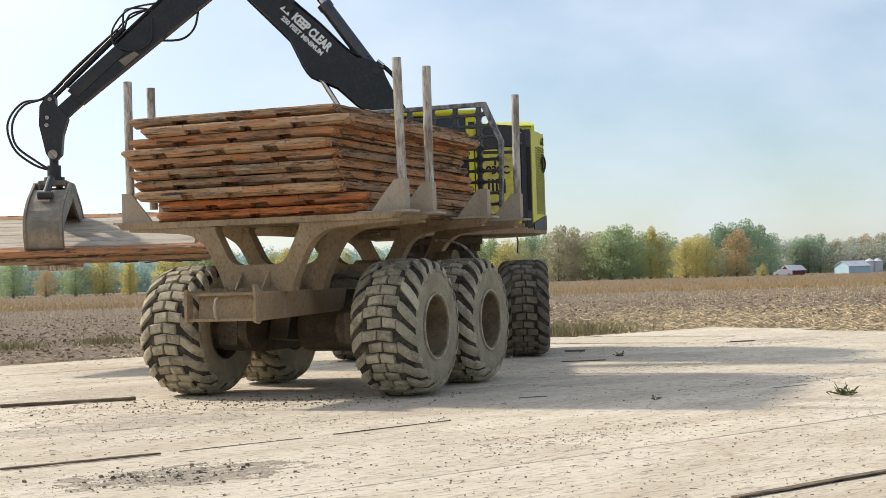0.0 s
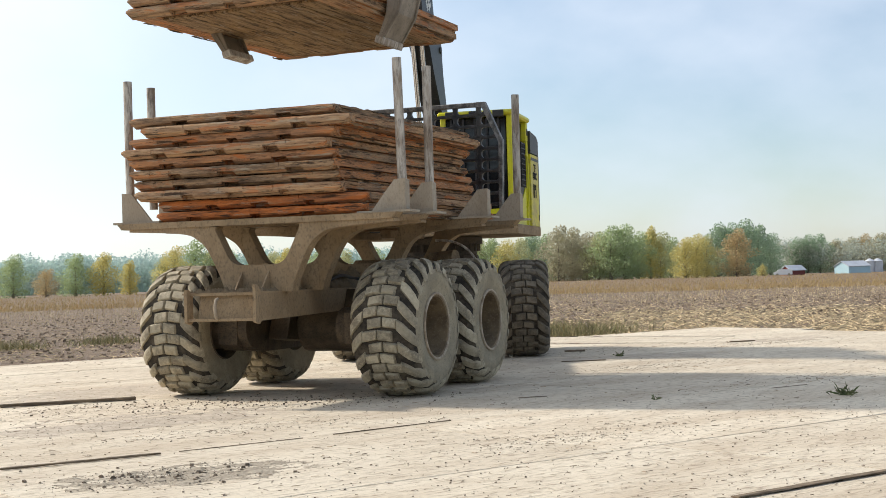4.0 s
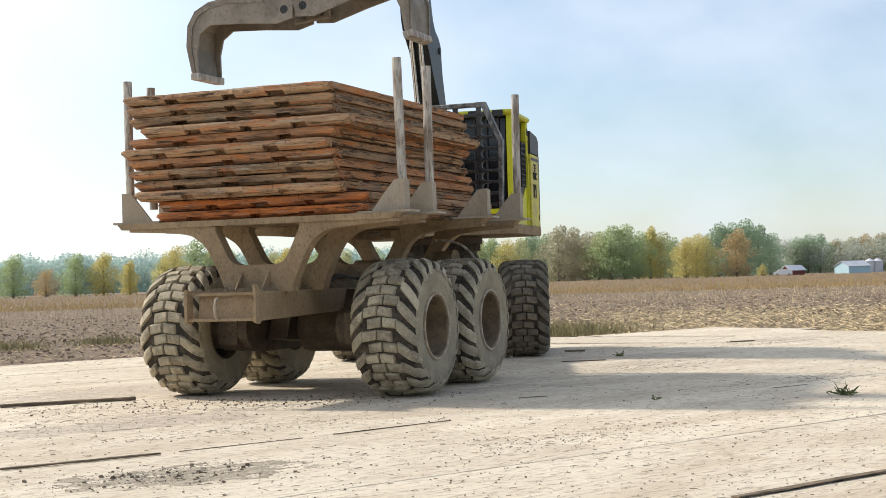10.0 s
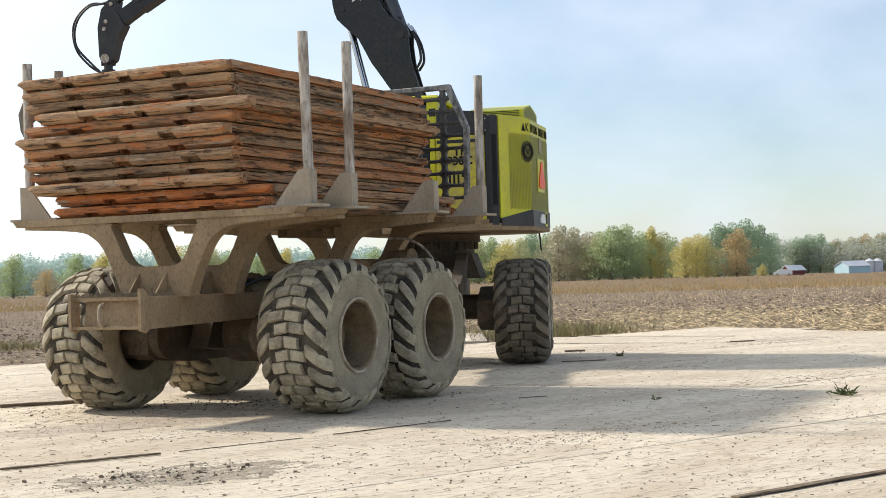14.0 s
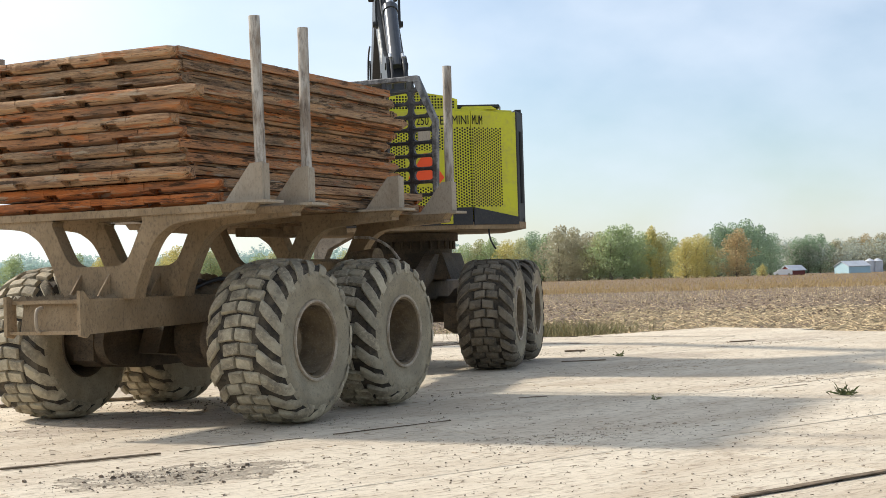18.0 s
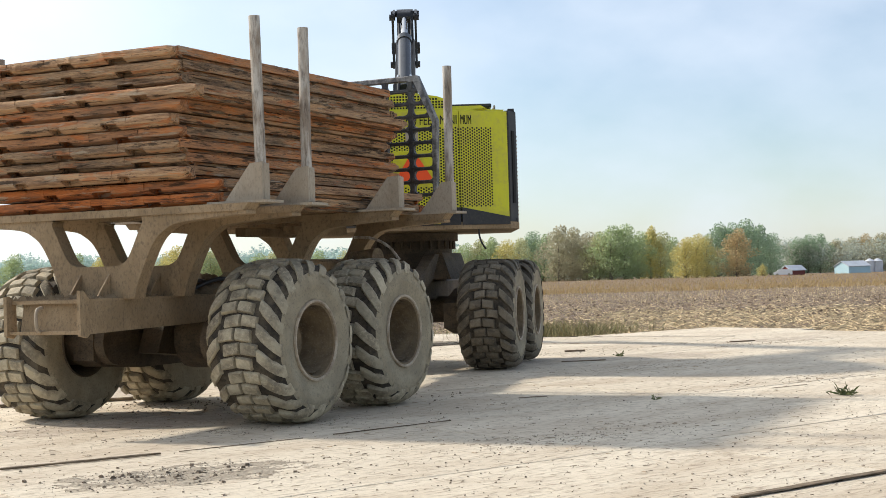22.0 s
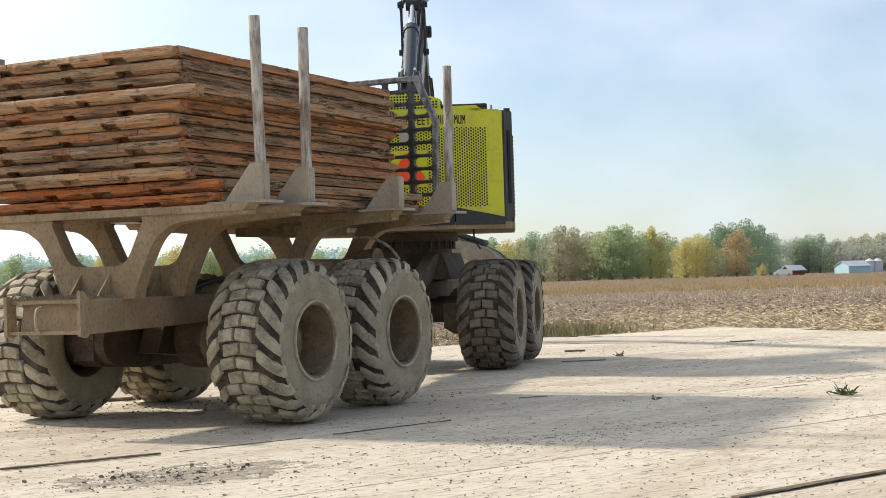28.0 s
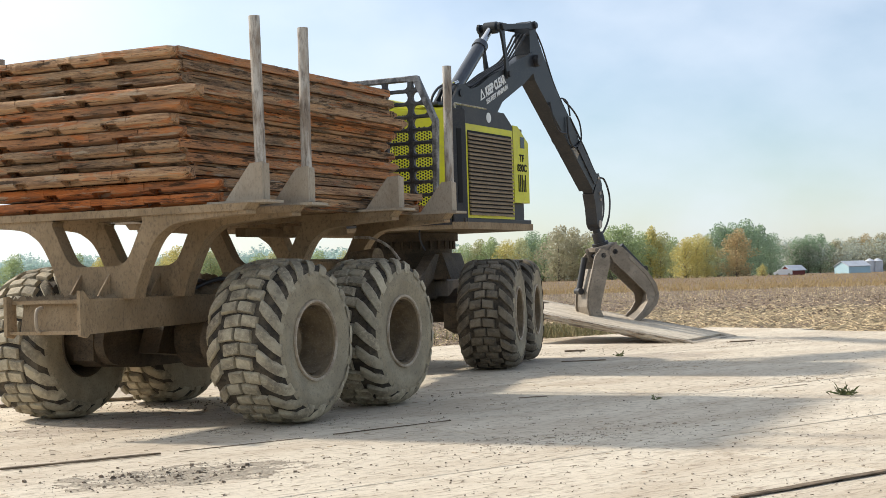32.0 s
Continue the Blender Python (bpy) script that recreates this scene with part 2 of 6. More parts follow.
M_tuft = mat("green_grass_blade", (0.10, 0.135, 0.05), 0.7, 0.0, (0.20, 0.20, 0.09), 4, 0.8, bump=0, rand=0.3, island=True, glow_through=0.3)
M_weed = mat("green_weed", (0.235, 0.235, 0.10), 0.8, 0.0, (0.44, 0.35, 0.19), 0.8, 0.9, bump=0, rand=0.4, island=True, glow_through=0.35)


# ---- mesh helpers ----
def put(bm, m, first):
    """Moves the vertices from index first on by the matrix m."""
    bm.verts.ensure_lookup_table()
    bmesh.ops.transform(bm, matrix=m, verts=bm.verts[first:])


def box(bm, a, b, bev=0.0, m=None):
    first = len(bm.verts)
    c = [(p + q) / 2 for p, q in zip(a, b)]
    s = [abs(q - p) for p, q in zip(a, b)]
    made = bmesh.ops.create_cube(bm, size=1, matrix=Matrix.Translation(c) @ Matrix.Diagonal((*s, 1)))
    if bev:
        edges = {e for v in made["verts"] for e in v.link_edges}
        bmesh.ops.bevel(bm, geom=list(edges), offset=bev, segments=1, affect="EDGES")
    if m is not None:
        put(bm, m, first)


def prism(bm, pts, axis, a, b, m=None):
    """An outline extruded from a to b along the axis; the outline lies in the two other axes, in xyz order."""
    first = len(bm.verts)
    i = "xyz".index(axis)

    def at(p, h):
        q = list(p)
        q.insert(i, h)
        return bm.verts.new(q)
    lo, hi = [at(p, a) for p in pts], [at(p, b) for p in pts]
    n = len(pts)
    faces = [bm.faces.new(lo), bm.faces.new(hi)]
    faces += [bm.faces.new((lo[k], lo[(k + 1) % n], hi[(k + 1) % n], hi[k])) for k in range(n)]
    bmesh.ops.recalc_face_normals(bm, faces=faces)
    if m is not None:
        put(bm, m, first)


def rod(bm, p, q, r, r2=None, seg=14):
    p, q = Vector(p), Vector(q)
    d = q - p
    m = Matrix.Translation((p + q) / 2) @ d.to_track_quat("Z", "Y").to_matrix().to_4x4()
    bmesh.ops.create_cone(bm, cap_ends=True, segments=seg, radius1=r, radius2=r if r2 is None else r2, depth=d.length, matrix=m)


def revolve(bm, prof, seg=48, m=None, closed=False):
    """A profile of (x, radius) turned round the x axis."""
    first = len(bm.verts)
    rings = [[bm.verts.new((x, r * math.cos(2 * math.pi * k / seg), r * math.sin(2 * math.pi * k / seg))) for k in range(seg)] for x, r in prof]
    pairs = list(zip(rings, rings[1:])) + ([(rings[-1], rings[0])] if closed else [])
    for a, b in pairs:
        for k in range(seg):
            bm.faces.new((a[k], a[(k + 1) % seg], b[(k + 1) % seg], b[k]))
    if m is not None:
        put(bm, m, first)


def hose(bm, pts, r, seg=8, sub=6):
    """A tube along a smooth line through the points."""
    P = [Vector(p) for p in pts]
    line = []
    for k in range(len(P) - 1):
        p0, p1, p2, p3 = P[max(k - 1, 0)], P[k], P[k + 1], P[min(k + 2, len(P) - 1)]
        for j in range(sub):
            t = j / sub
            line.append(0.5 * ((2 * p1) + (p2 - p0) * t + (2 * p0 - 5 * p1 + 4 * p2 - p3) * t * t + (3 * p1 - p0 - 3 * p2 + p3) * t ** 3))
    line.append(P[-1])
    rings = []
    for k, c in enumerate(line):
        d = (line[min(k + 1, len(line) - 1)] - line[max(k - 1, 0)]).normalized()
        x = d.orthogonal().normalized() if not rings else (last - d * last.dot(d)).normalized()
        last = x
        y = d.cross(x)
        rings.append([bm.verts.new(c + r * (math.cos(2 * math.pi * j / seg) * x + math.sin(2 * math.pi * j / seg) * y)) for j in range(seg)])
    for a, b in zip(rings, rings[1:]):
        for j in range(seg):
            bm.faces.new((a[j], a[(j + 1) % seg], b[(j + 1) % seg], b[j]))
    bm.faces.new(rings[0][::-1]), bm.faces.new(rings[-1])


def meshed(bm, name, material, smooth=None):
    me = bpy.data.meshes.new(name)
    bm.to_mesh(me)
    bm.free()
    me.materials.append(material)
    if smooth:
        me.shade_smooth()
        me.set_sharp_from_angle(angle=radians(smooth))
    return me


def part(name, bm, material, parent, label="", m=None, smooth=None):
    """Links a bmesh (or a mesh) as one mesh object under a thing or under a part."""
    me = bm if isinstance(bm, bpy.types.Mesh) else meshed(bm, name, material, smooth)
    ob = new(name, me)
    ob.parent = parent
    if m is not None:
        ob.matrix_basis = m
    return tagged(ob, label)


def thing(name, label, category, group="", kind="", m=None):
    ob = new(name)
    ob.empty_display_size = 0.3
    if m is not None:
        ob.matrix_basis = m
    return tagged(ob, label, category, group, kind)


def shape(fn, *args, **kw):
    bm = bmesh.new()
    fn(bm, *args, **kw)
    return bm


def writing(name, text, size, material, parent, m, label="", extrude=0.003, bold=0.0):
    """Letters as a mesh under a part."""
    cu = bpy.data.curves.new(name, "FONT")
    cu.body, cu.size, cu.extrude, cu.align_x, cu.align_y, cu.offset = text, size, extrude, "CENTER", "CENTER", bold
    tmp = bpy.data.objects.new(name, cu)
    me = bpy.data.meshes.new_from_object(tmp)
    bpy.data.objects.remove(tmp)
    me.materials.clear()
    me.materials.append(material)
    return part(name, me, material, parent, label, m)


def fit_text(name, text, wide, tall, material, parent, m, bold=0.0):
    """Letters drawn out to a given width and height."""
    ob = writing(name, text, 0.2, material, parent, m, bold=bold)
    me = ob.data
    co = [v.co for v in me.vertices]
    w, h = max(c.x for c in co) - min(c.x for c in co), max(c.y for c in co) - min(c.y for c in co)
    cx, cy = (max(c.x for c in co) + min(c.x for c in co)) / 2, (max(c.y for c in co) + min(c.y for c in co)) / 2
    for v in me.vertices:
        v.co.x, v.co.y = (v.co.x - cx) * wide / w, (v.co.y - cy) * tall / h
    return ob


def curve(pairs):
    """A smooth monotone function through (time, value) pairs."""
    T, V = [p[0] for p in pairs], [p[1] for p in pairs]
    n = len(T)
    d = [(V[k + 1] - V[k]) / (T[k + 1] - T[k]) for k in range(n - 1)]
    g = [0.0] * n
    for k in range(1, n - 1):
        if d[k - 1] * d[k] > 0:
            h0, h1 = T[k] - T[k - 1], T[k + 1] - T[k]
            g[k] = 3 * (h0 + h1) / ((2 * h1 + h0) / d[k - 1] + (h1 + 2 * h0) / d[k])

    def f(t):
        if t <= T[0]:
            return V[0]
        if t >= T[-1]:
            return V[-1]
        k = max(j for j in range(n - 1) if T[j] <= t)
        h = T[k + 1] - T[k]
        x = (t - T[k]) / h
        return (V[k] * (1 + 2 * x) * (1 - x) ** 2 + g[k] * h * x * (1 - x) ** 2 + V[k + 1] * x * x * (3 - 2 * x) + g[k + 1] * h * x * x * (x - 1))
    return f


# ---- how the machine moves: the rear unit's place and heading, the joint, the slewing and the boom ----
R_TYRE, BOGIE, HITCH, FRONT, NOSE = 0.80, 1.85, 4.30, 3.60, 4.49
wag_x = curve([(0, -1.761), (10.7, -1.761), (11, -1.795), (11.5, -1.903), (12, -2.031), (12.5, -2.149), (13, -2.246), (13.5, -2.357), (14, -2.497), (14.5, -2.632), (15.2, -2.79), (16, -2.862), (32, -2.862)])
wag_y = curve([(0, 17.364), (10.7, 17.364), (11, 17.266), (11.5, 16.978), (12, 16.692), (12.5, 16.442), (13, 16.191), (13.5, 15.905), (14, 15.597), (14.5, 15.274), (15.2, 14.88), (16, 14.672), (32, 14.672)])
wag_a = curve([(0, 21.56), (10.7, 21.56), (11, 21.92), (11.5, 22.78), (12, 23.61), (12.5, 24.23), (13, 24.81), (13.5, 25.48), (14, 26.39), (14.5, 27.13), (15.2, 26.7), (16, 25.92), (32, 25.92)])
joint = curve([(0, -19.2), (10.7, -19.2), (14.5, -18.8), (16, -18.0), (32, -18.0)])
nose = curve([(0, -18.8), (10.7, -18.8), (12, -19.4), (13, -20.3), (14, -21), (14.5, -20.2), (15.3, -17), (16.2, -14.3), (32, -14.3)])
slew = curve([(0, -96.5), (0.5, -102.5), (1, -109), (1.5, -115), (2, -122.5), (2.5, -138), (3, -156), (3.5, -163.5), (4.3, -167), (5.5, -166.8), (8.7, -166.2), (9.7, -166.2), (10.2, -166), (10.6, -164), (10.8, -160.5), (11.2, -150), (11.6, -138), (12, -121.5), (12.5, -109), (13, -98),
              (13.5, -88), (14, -76), (14.5, -60), (15.5, -42), (16.5, -27), (17, -20.3), (17.5, -13), (18, -6.3), (18.5, -1.6), (19, -0.4), (20, -0.4), (23, -0.6), (23.7, -1), (24.2, -3.4), (24.5, -6.1), (25, -13.2), (25.5, -20.3), (26.2, -23.5), (27, -15), (27.5, -5),
              (28, 2.5), (28.4, 8.5), (28.7, 13), (29, 18.4), (29.5, 25.5), (30, 29.1), (32, 28.3)])
reach = curve([(0, 6.52), (0.5, 6.45), (1, 6.46), (1.5, 6.19), (2, 5.32), (2.5, 5.44), (3, 6.44), (3.4, 6.64), (4.2, 6.88), (5.5, 7.0), (6, 7.0), (8.6, 7.1), (9.7, 7.2), (10.3, 7.1), (11, 5.9), (11.5, 5.35), (12, 5.09), (12.5, 5.15), (13, 5.40), (13.5, 5.55), (14, 5.62), (14.5, 5.9), (16.5, 6.4), (17, 6.6), (19, 6.95), (20, 7.17), (21.5, 7.24), (22.5, 7.15), (23, 7.05), (24.5, 6.7), (25, 6.72), (25.5, 6.7), (26.3, 6.7), (27.5, 6.95), (28, 7.15), (29, 7.63), (29.5, 7.80), (30, 7.92), (31, 7.93), (31.5, 7.82), (32, 7.55)])
lift = curve([(0, 3.60), (0.5, 4.33), (1, 5.10), (1.5, 5.95), (2, 6.65), (2.5, 6.6), (3, 6.42), (3.4, 6.3), (4.2, 5.99), (5.5, 5.36), (6, 5.13), (6.5, 4.92), (8.6, 4.90), (9.1, 4.95), (9.7, 5.15), (10.3, 5.6), (11, 5.95), (11.6, 6.05), (12, 6.02), (12.5, 5.95), (13, 5.79), (13.5, 5.55), (14, 5.21), (14.5, 5.1), (16.5, 3.9), (17, 3.76), (18, 3.2), (19, 2.72), (20, 2.30), (21.5, 2.16), (22.5, 2.33), (23, 2.55), (24.5, 3.16), (25.5, 3.6), (26.3, 3.6), (27.5, 2.9), (28, 2.55), (29, 2.36), (30, 2.18), (31, 2.15), (31.5, 2.1), (32, 2.3)])
extend = curve([(0, -0.05), (1, -0.2), (2, -0.95), (3, -0.19), (4, 0.3), (5.5, 0.8), (9, 0.85), (10, 0.75), (11, 0.15), (12, -0.36), (13, -0.11), (14, -0.02), (14.5, 0.1), (17, -0.06), (20, -0.06), (28, -0.06), (29, 0.11), (30, 0.0), (31, -0.04), (32, -0.28)])
turn = curve([(0, 84), (0.5, 63), (1, 52), (1.5, 52), (2, 48), (2.25, 34), (2.5, 25), (3, 22.4), (3.4, 19), (4.2, 20.5), (5.5, 22.6), (6, 24), (6.6, 22), (10.2, 21.6), (10.8, 26), (11.2, 29), (11.6, 35), (12, 43), (12.4, 55), (12.8, 75), (13, 88), (13.2, 102), (13.4, 116), (13.6, 131), (13.8, 150), (14, 167), (15, 178), (16, 182), (28, 200), (29, 190), (29.5, 176), (30, 164), (32, 162)])
sway = curve([(0, 0), (9.4, 0), (10.2, -8), (10.8, -16), (11.6, -20), (12.4, -18), (12.8, -12), (13.2, -4), (13.6, 0), (17, 0), (26, 4), (28, 16), (29, 18), (29.4, 12), (29.7, 3), (30.2, 0), (31.6, 2), (31.8, 8), (32, 16)])
grip = curve([(0, 26), (3, 22), (5.5, 13), (8.8, 12), (9.1, 2), (9.7, -6), (10.4, -10), (12, -10), (12.8, -4), (13.4, 2), (16, 25), (28, 33), (29, 33), (29.4, 36), (29.8, 45), (30.4, 48), (31.3, 56), (32, 60)])
PIVOT, L_BOOM, L_STICK = Vector((-0.05, -0.193, 3.261)), 5.144, 4.46


def flat(x, y, yaw, z=0.0):
    """A pose on the ground, its heading clockwise from the y axis."""
    return pose(x, y, z, 0, 0, -yaw)


def rear_pose(t):
    return flat(wag_x(t), wag_y(t), wag_a(t))


def front_in_rear(t):
    a = radians(joint(t))
    return flat(FRONT * math.sin(a), HITCH + FRONT * math.cos(a), nose(t)) @ Matrix.Translation((0, -NOSE, 0))


def upper_in_rear(t):
    a = radians(joint(t))
    return flat(FRONT * math.sin(a), HITCH + FRONT * math.cos(a), slew(t) - wag_a(t))


def boom_angles(t):
    """The main boom's and the stick's angles above the level, and the stick's length."""
    dy, dz, l2 = reach(t) - PIVOT.y, lift(t) - PIVOT.z, L_STICK + extend(t)
    d = min(math.hypot(dy, dz), L_BOOM + l2 - 0.02)
    a = math.atan2(dz, dy) + math.acos(max(-1, min(1, (L_BOOM ** 2 + d * d - l2 ** 2) / (2 * L_BOOM * d))))
    k = Vector((PIVOT.x, PIVOT.y + L_BOOM * math.cos(a), PIVOT.z + L_BOOM * math.sin(a)))
    return a, math.atan2(lift(t) - k.z, reach(t) - k.y), l2, k


def boom_in_rear(t):
    a, b, l2, k = boom_angles(t)
    return upper_in_rear(t) @ Matrix.Translation(PIVOT) @ Matrix.Rotation(a, 4, "X")


def stick_in_rear(t):
    a, b, l2, k = boom_angles(t)
    return upper_in_rear(t) @ Matrix.Translation(k) @ Matrix.Rotation(b, 4, "X")


def tip_in_rear(t):
    a, b, l2, k = boom_angles(t)
    return upper_in_rear(t) @ Vector((PIVOT.x, k.y + l2 * math.cos(b), k.z + l2 * math.sin(b)))


def between(p, q):
    """A pose at p whose y axis points to q."""
    d = (q - p).normalized()
    x = Vector((0, 0, 1)).cross(d) if abs(d.z) < 0.999 else Vector((1, 0, 0))
    x = -x.normalized()
    z = x.cross(d)
    m = Matrix((x, d, z)).transposed().to_4x4()
    m.translation = p
    return m


# ---- the forwarder: rear unit ----
forwarder = thing("forwarder", "eight-wheeled yellow and black log forwarder caked with dried mud", "forwarder", m=rear_pose(0))
moving = []          # (object, function of time that gives its pose)


def lug_mesh(hand):
    """The tread of one tyre: two staggered columns of rubber bricks, and curved bars to both shoulders."""
    V, F = [], []

    def lug(stations):
        """A rounded bar along stations of (x, angle, half width in radians, top radius, foot radius)."""
        first, last = stations[0], stations[-1]
        e = 0.012 if last[0] > first[0] else -0.012
        line = [(first[0], first[1], first[2] * 0.96, first[3] - 0.5 * (first[3] - first[4]), first[4])]
        line += [(first[0] + e, *first[1:])] + list(stations[1:-1]) + [(last[0] - e, *last[1:])]
        line += [(last[0], last[1], last[2] * 0.94, last[3] - 0.55 * (last[3] - last[4]), last[4])]
        i = len(V)
        for x, a, hw, top, low in line:
            for q, r in ((-1.0, low), (-0.95, low + 0.62 * (top - low)), (-0.74, top - 0.002), (0.0, top), (0.74, top - 0.002), (0.95, low + 0.62 * (top - low)), (1.0, low)):
                r += random.uniform(-0.0025, 0.0025)
                b = hand * (a + q * hw + random.uniform(-0.004, 0.004))
                V.append((x + random.uniform(-0.003, 0.003), r * math.cos(b), r * math.sin(b)))
        n = len(line)
        for k in range(n - 1):
            for q in range(6):
                o = i + 7 * k + q
                F.append((o, o + 1, o + 8, o + 7))
        F.append(tuple(i + q for q in range(7)))
        F.append(tuple(i + 7 * (n - 1) + 6 - q for q in range(7)))
    n = 36
    p = 2 * math.pi / n
    for k in range(n):
        a = k * p + random.uniform(-0.008, 0.008)
        mid = 0.030 if k % 2 else -0.030
        w, hw, worn = random.uniform(0.165, 0.190), random.uniform(0.072, 0.080), random.uniform(-0.006, 0.003)
        lug([(mid - w, a + 0.03, hw, 0.796 + worn, 0.755), (mid - w / 2, a + 0.012, hw, 0.801 + worn, 0.758), (mid - 0.005, a, hw, 0.803 + worn, 0.76)])
        lug([(mid + 0.005, a, hw, 0.803 + worn, 0.76), (mid + w / 2, a + 0.012, hw, 0.801 + worn, 0.758), (mid + w, a + 0.03, hw, 0.796 + worn, 0.755)])
    for k in range(40):
        s, a = (1 if k % 2 else -1), k * math.pi / 20 + random.uniform(-0.012, 0.012)
        hw, worn = random.uniform(0.096, 0.108), random.uniform(-0.006, 0.003)
        lug([(s * x, a + b, hw * f, top + worn, low) for x, b, f, top, low in ((0.205, 0.0, 0.80, 0.797, 0.745), (0.26, 0.05, 0.95, 0.791, 0.742), (0.32, 0.125, 1.0, 0.775, 0.728), (0.372, 0.20, 1.0, 0.742, 0.69), (0.412, 0.275, 0.95, 0.690, 0.63))])
    me = bpy.data.meshes.new("tread")
    me.from_pydata(V, [], F)
    bm = bmesh.new()
    bm.from_mesh(me)
    bmesh.ops.recalc_face_normals(bm, faces=bm.faces)
    bm.to_mesh(me)
    bm.free()
    me.materials.append(M_lug)
    me.shade_smooth()
    me.set_sharp_from_angle(angle=radians(42))
    return me


me_tread, me_tread_left = lug_mesh(1), lug_mesh(-1)
M_lug_dark = mat("dark_rubber_lug", (0.17, 0.142, 0.10), 0.8, 0.0, (0.075, 0.062, 0.045), 5.0, 0.85, (0.25, 0.21, 0.15), 30, 0.5, 0.9, 55, rand=0.2, island=True)
front_tread = [m.copy() for m in (me_tread, me_tread_left)]
for m in front_tread:
    m.materials[0] = M_lug_dark
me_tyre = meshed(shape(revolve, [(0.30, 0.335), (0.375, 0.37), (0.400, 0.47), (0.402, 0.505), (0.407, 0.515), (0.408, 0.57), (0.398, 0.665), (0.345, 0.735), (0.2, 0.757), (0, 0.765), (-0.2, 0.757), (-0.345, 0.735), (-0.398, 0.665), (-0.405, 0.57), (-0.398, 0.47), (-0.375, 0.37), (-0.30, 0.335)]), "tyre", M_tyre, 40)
# tread base takes the colour with the groove shade in it
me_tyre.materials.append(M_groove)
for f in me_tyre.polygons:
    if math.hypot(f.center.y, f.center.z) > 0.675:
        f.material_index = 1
me_bead = meshed(shape(revolve, [(0.372, 0.362), (0.400, 0.366), (0.408, 0.378), (0.404, 0.392), (0.385, 0.396)], 40), "rim_edge", M_bead, 40)
me_rim = meshed(shape(revolve, [(0.30, 0.335), (0.385, 0.345), (0.395, 0.372), (0.38, 0.385), (0.34, 0.36)][::-1] + [(0.34, 0.315), (0.22, 0.30), (0.06, 0.285), (0.03, 0.26), (0.02, 0.0)], 40), "rim", M_rim, 30)
bm = bmesh.new()
revolve(bm, [(0.02, 0.19), (0.10, 0.19), (0.12, 0.17), (0.13, 0.0)], 24)
for k in range(10):
    a = 2 * math.pi * k / 10
    rod(bm, (0.02, 0.235 * math.cos(a), 0.235 * math.sin(a)), (0.055, 0.235 * math.cos(a), 0.235 * math.sin(a)), 0.018, seg=6)
me_hub = meshed(bm, "hub", M_rim, 30)
bm = bmesh.new()
revolve(bm, [(-0.02, 0.0), (-0.02, 0.27), (-0.22, 0.30), (-0.33, 0.325), (-0.39, 0.36), (-0.36, 0.375)], 40)
revolve(bm, [(-0.02, 0.18), (-0.36, 0.16), (-0.42, 0.12), (-0.42, 0.0)], 24)
me_back = meshed(bm, "inner_rim", M_shaded_mud, 30)


def wheel(u, v, unit, treads):
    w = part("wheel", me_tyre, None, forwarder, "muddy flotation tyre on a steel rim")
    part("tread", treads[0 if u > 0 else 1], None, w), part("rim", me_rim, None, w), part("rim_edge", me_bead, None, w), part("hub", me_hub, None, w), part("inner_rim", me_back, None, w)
    start = random.uniform(0, 6)
    x0, y0 = wag_x(0), wag_y(0)

    def at(t):
        back = math.hypot(wag_x(t) - x0, wag_y(t) - y0)
        return unit(t) @ pose(u, v, R_TYRE) @ Matrix.Rotation(start + back / R_TYRE, 4, "X") @ (Matrix.Rotation(math.pi, 4, "Z") if u < 0 else Matrix())
    moving.append((w, at))


still = lambda t: Matrix()
for u in (1.40, -1.40):
    for v in (0.0, BOGIE):
        wheel(u, v, still, (me_tread, me_tread_left))
    for v in (3.565, 3.565 + BOGIE):
        wheel(u, v, front_in_rear, front_tread)

# main frame: a deep box with a recessed channel across its rear end
bm = bmesh.new()
prism(bm, [(-1.66, 0.95), (0.4, 0.99), (3.15, 1.02), (3.15, 1.25), (-1.60, 1.25)], "x", -0.40, 0.36)
box(bm, (-0.30, 2.2, 1.05), (0.30, 3.30, 1.62), 0.03)
part("rear_frame", bm, M_steel, forwarder)
bm = bmesh.new()
box(bm, (-0.50, -1.70, 0.955), (0.32, -1.655, 0.985))
box(bm, (-0.50, -1.66, 1.235), (0.32, -1.60, 1.262))
part("rear_channel", bm, M_steel, forwarder)
for u0, top in ((-0.53, 1.31), (0.335, 1.35)):
    bm = bmesh.new()
    prism(bm, [(-1.73, 0.94), (-1.64, 0.92), (-1.60, 0.95), (-1.60, top - 0.08), (-1.68, top), (-1.73, top)], "x", u0, u0 + 0.035)
    part("end_plate", bm, M_steel, forwarder)
part("tow_loop", shape(hose, [(-0.14, -1.66, 1.20), (-0.12, -1.74, 1.18), (-0.12, -1.76, 1.09), (-0.12, -1.74, 1.0), (-0.14, -1.66, 0.98)], 0.018), M_gusset, forwarder, smooth=60)
bm = bmesh.new()
prism(bm, [(-0.62, -1.62), (0.36, -1.62), (0.36, 3.1), (-0.62, 3.1)], "z", 1.25, 1.27)
part("frame_deck", bm, M_steel, forwarder)
V, F = [], []
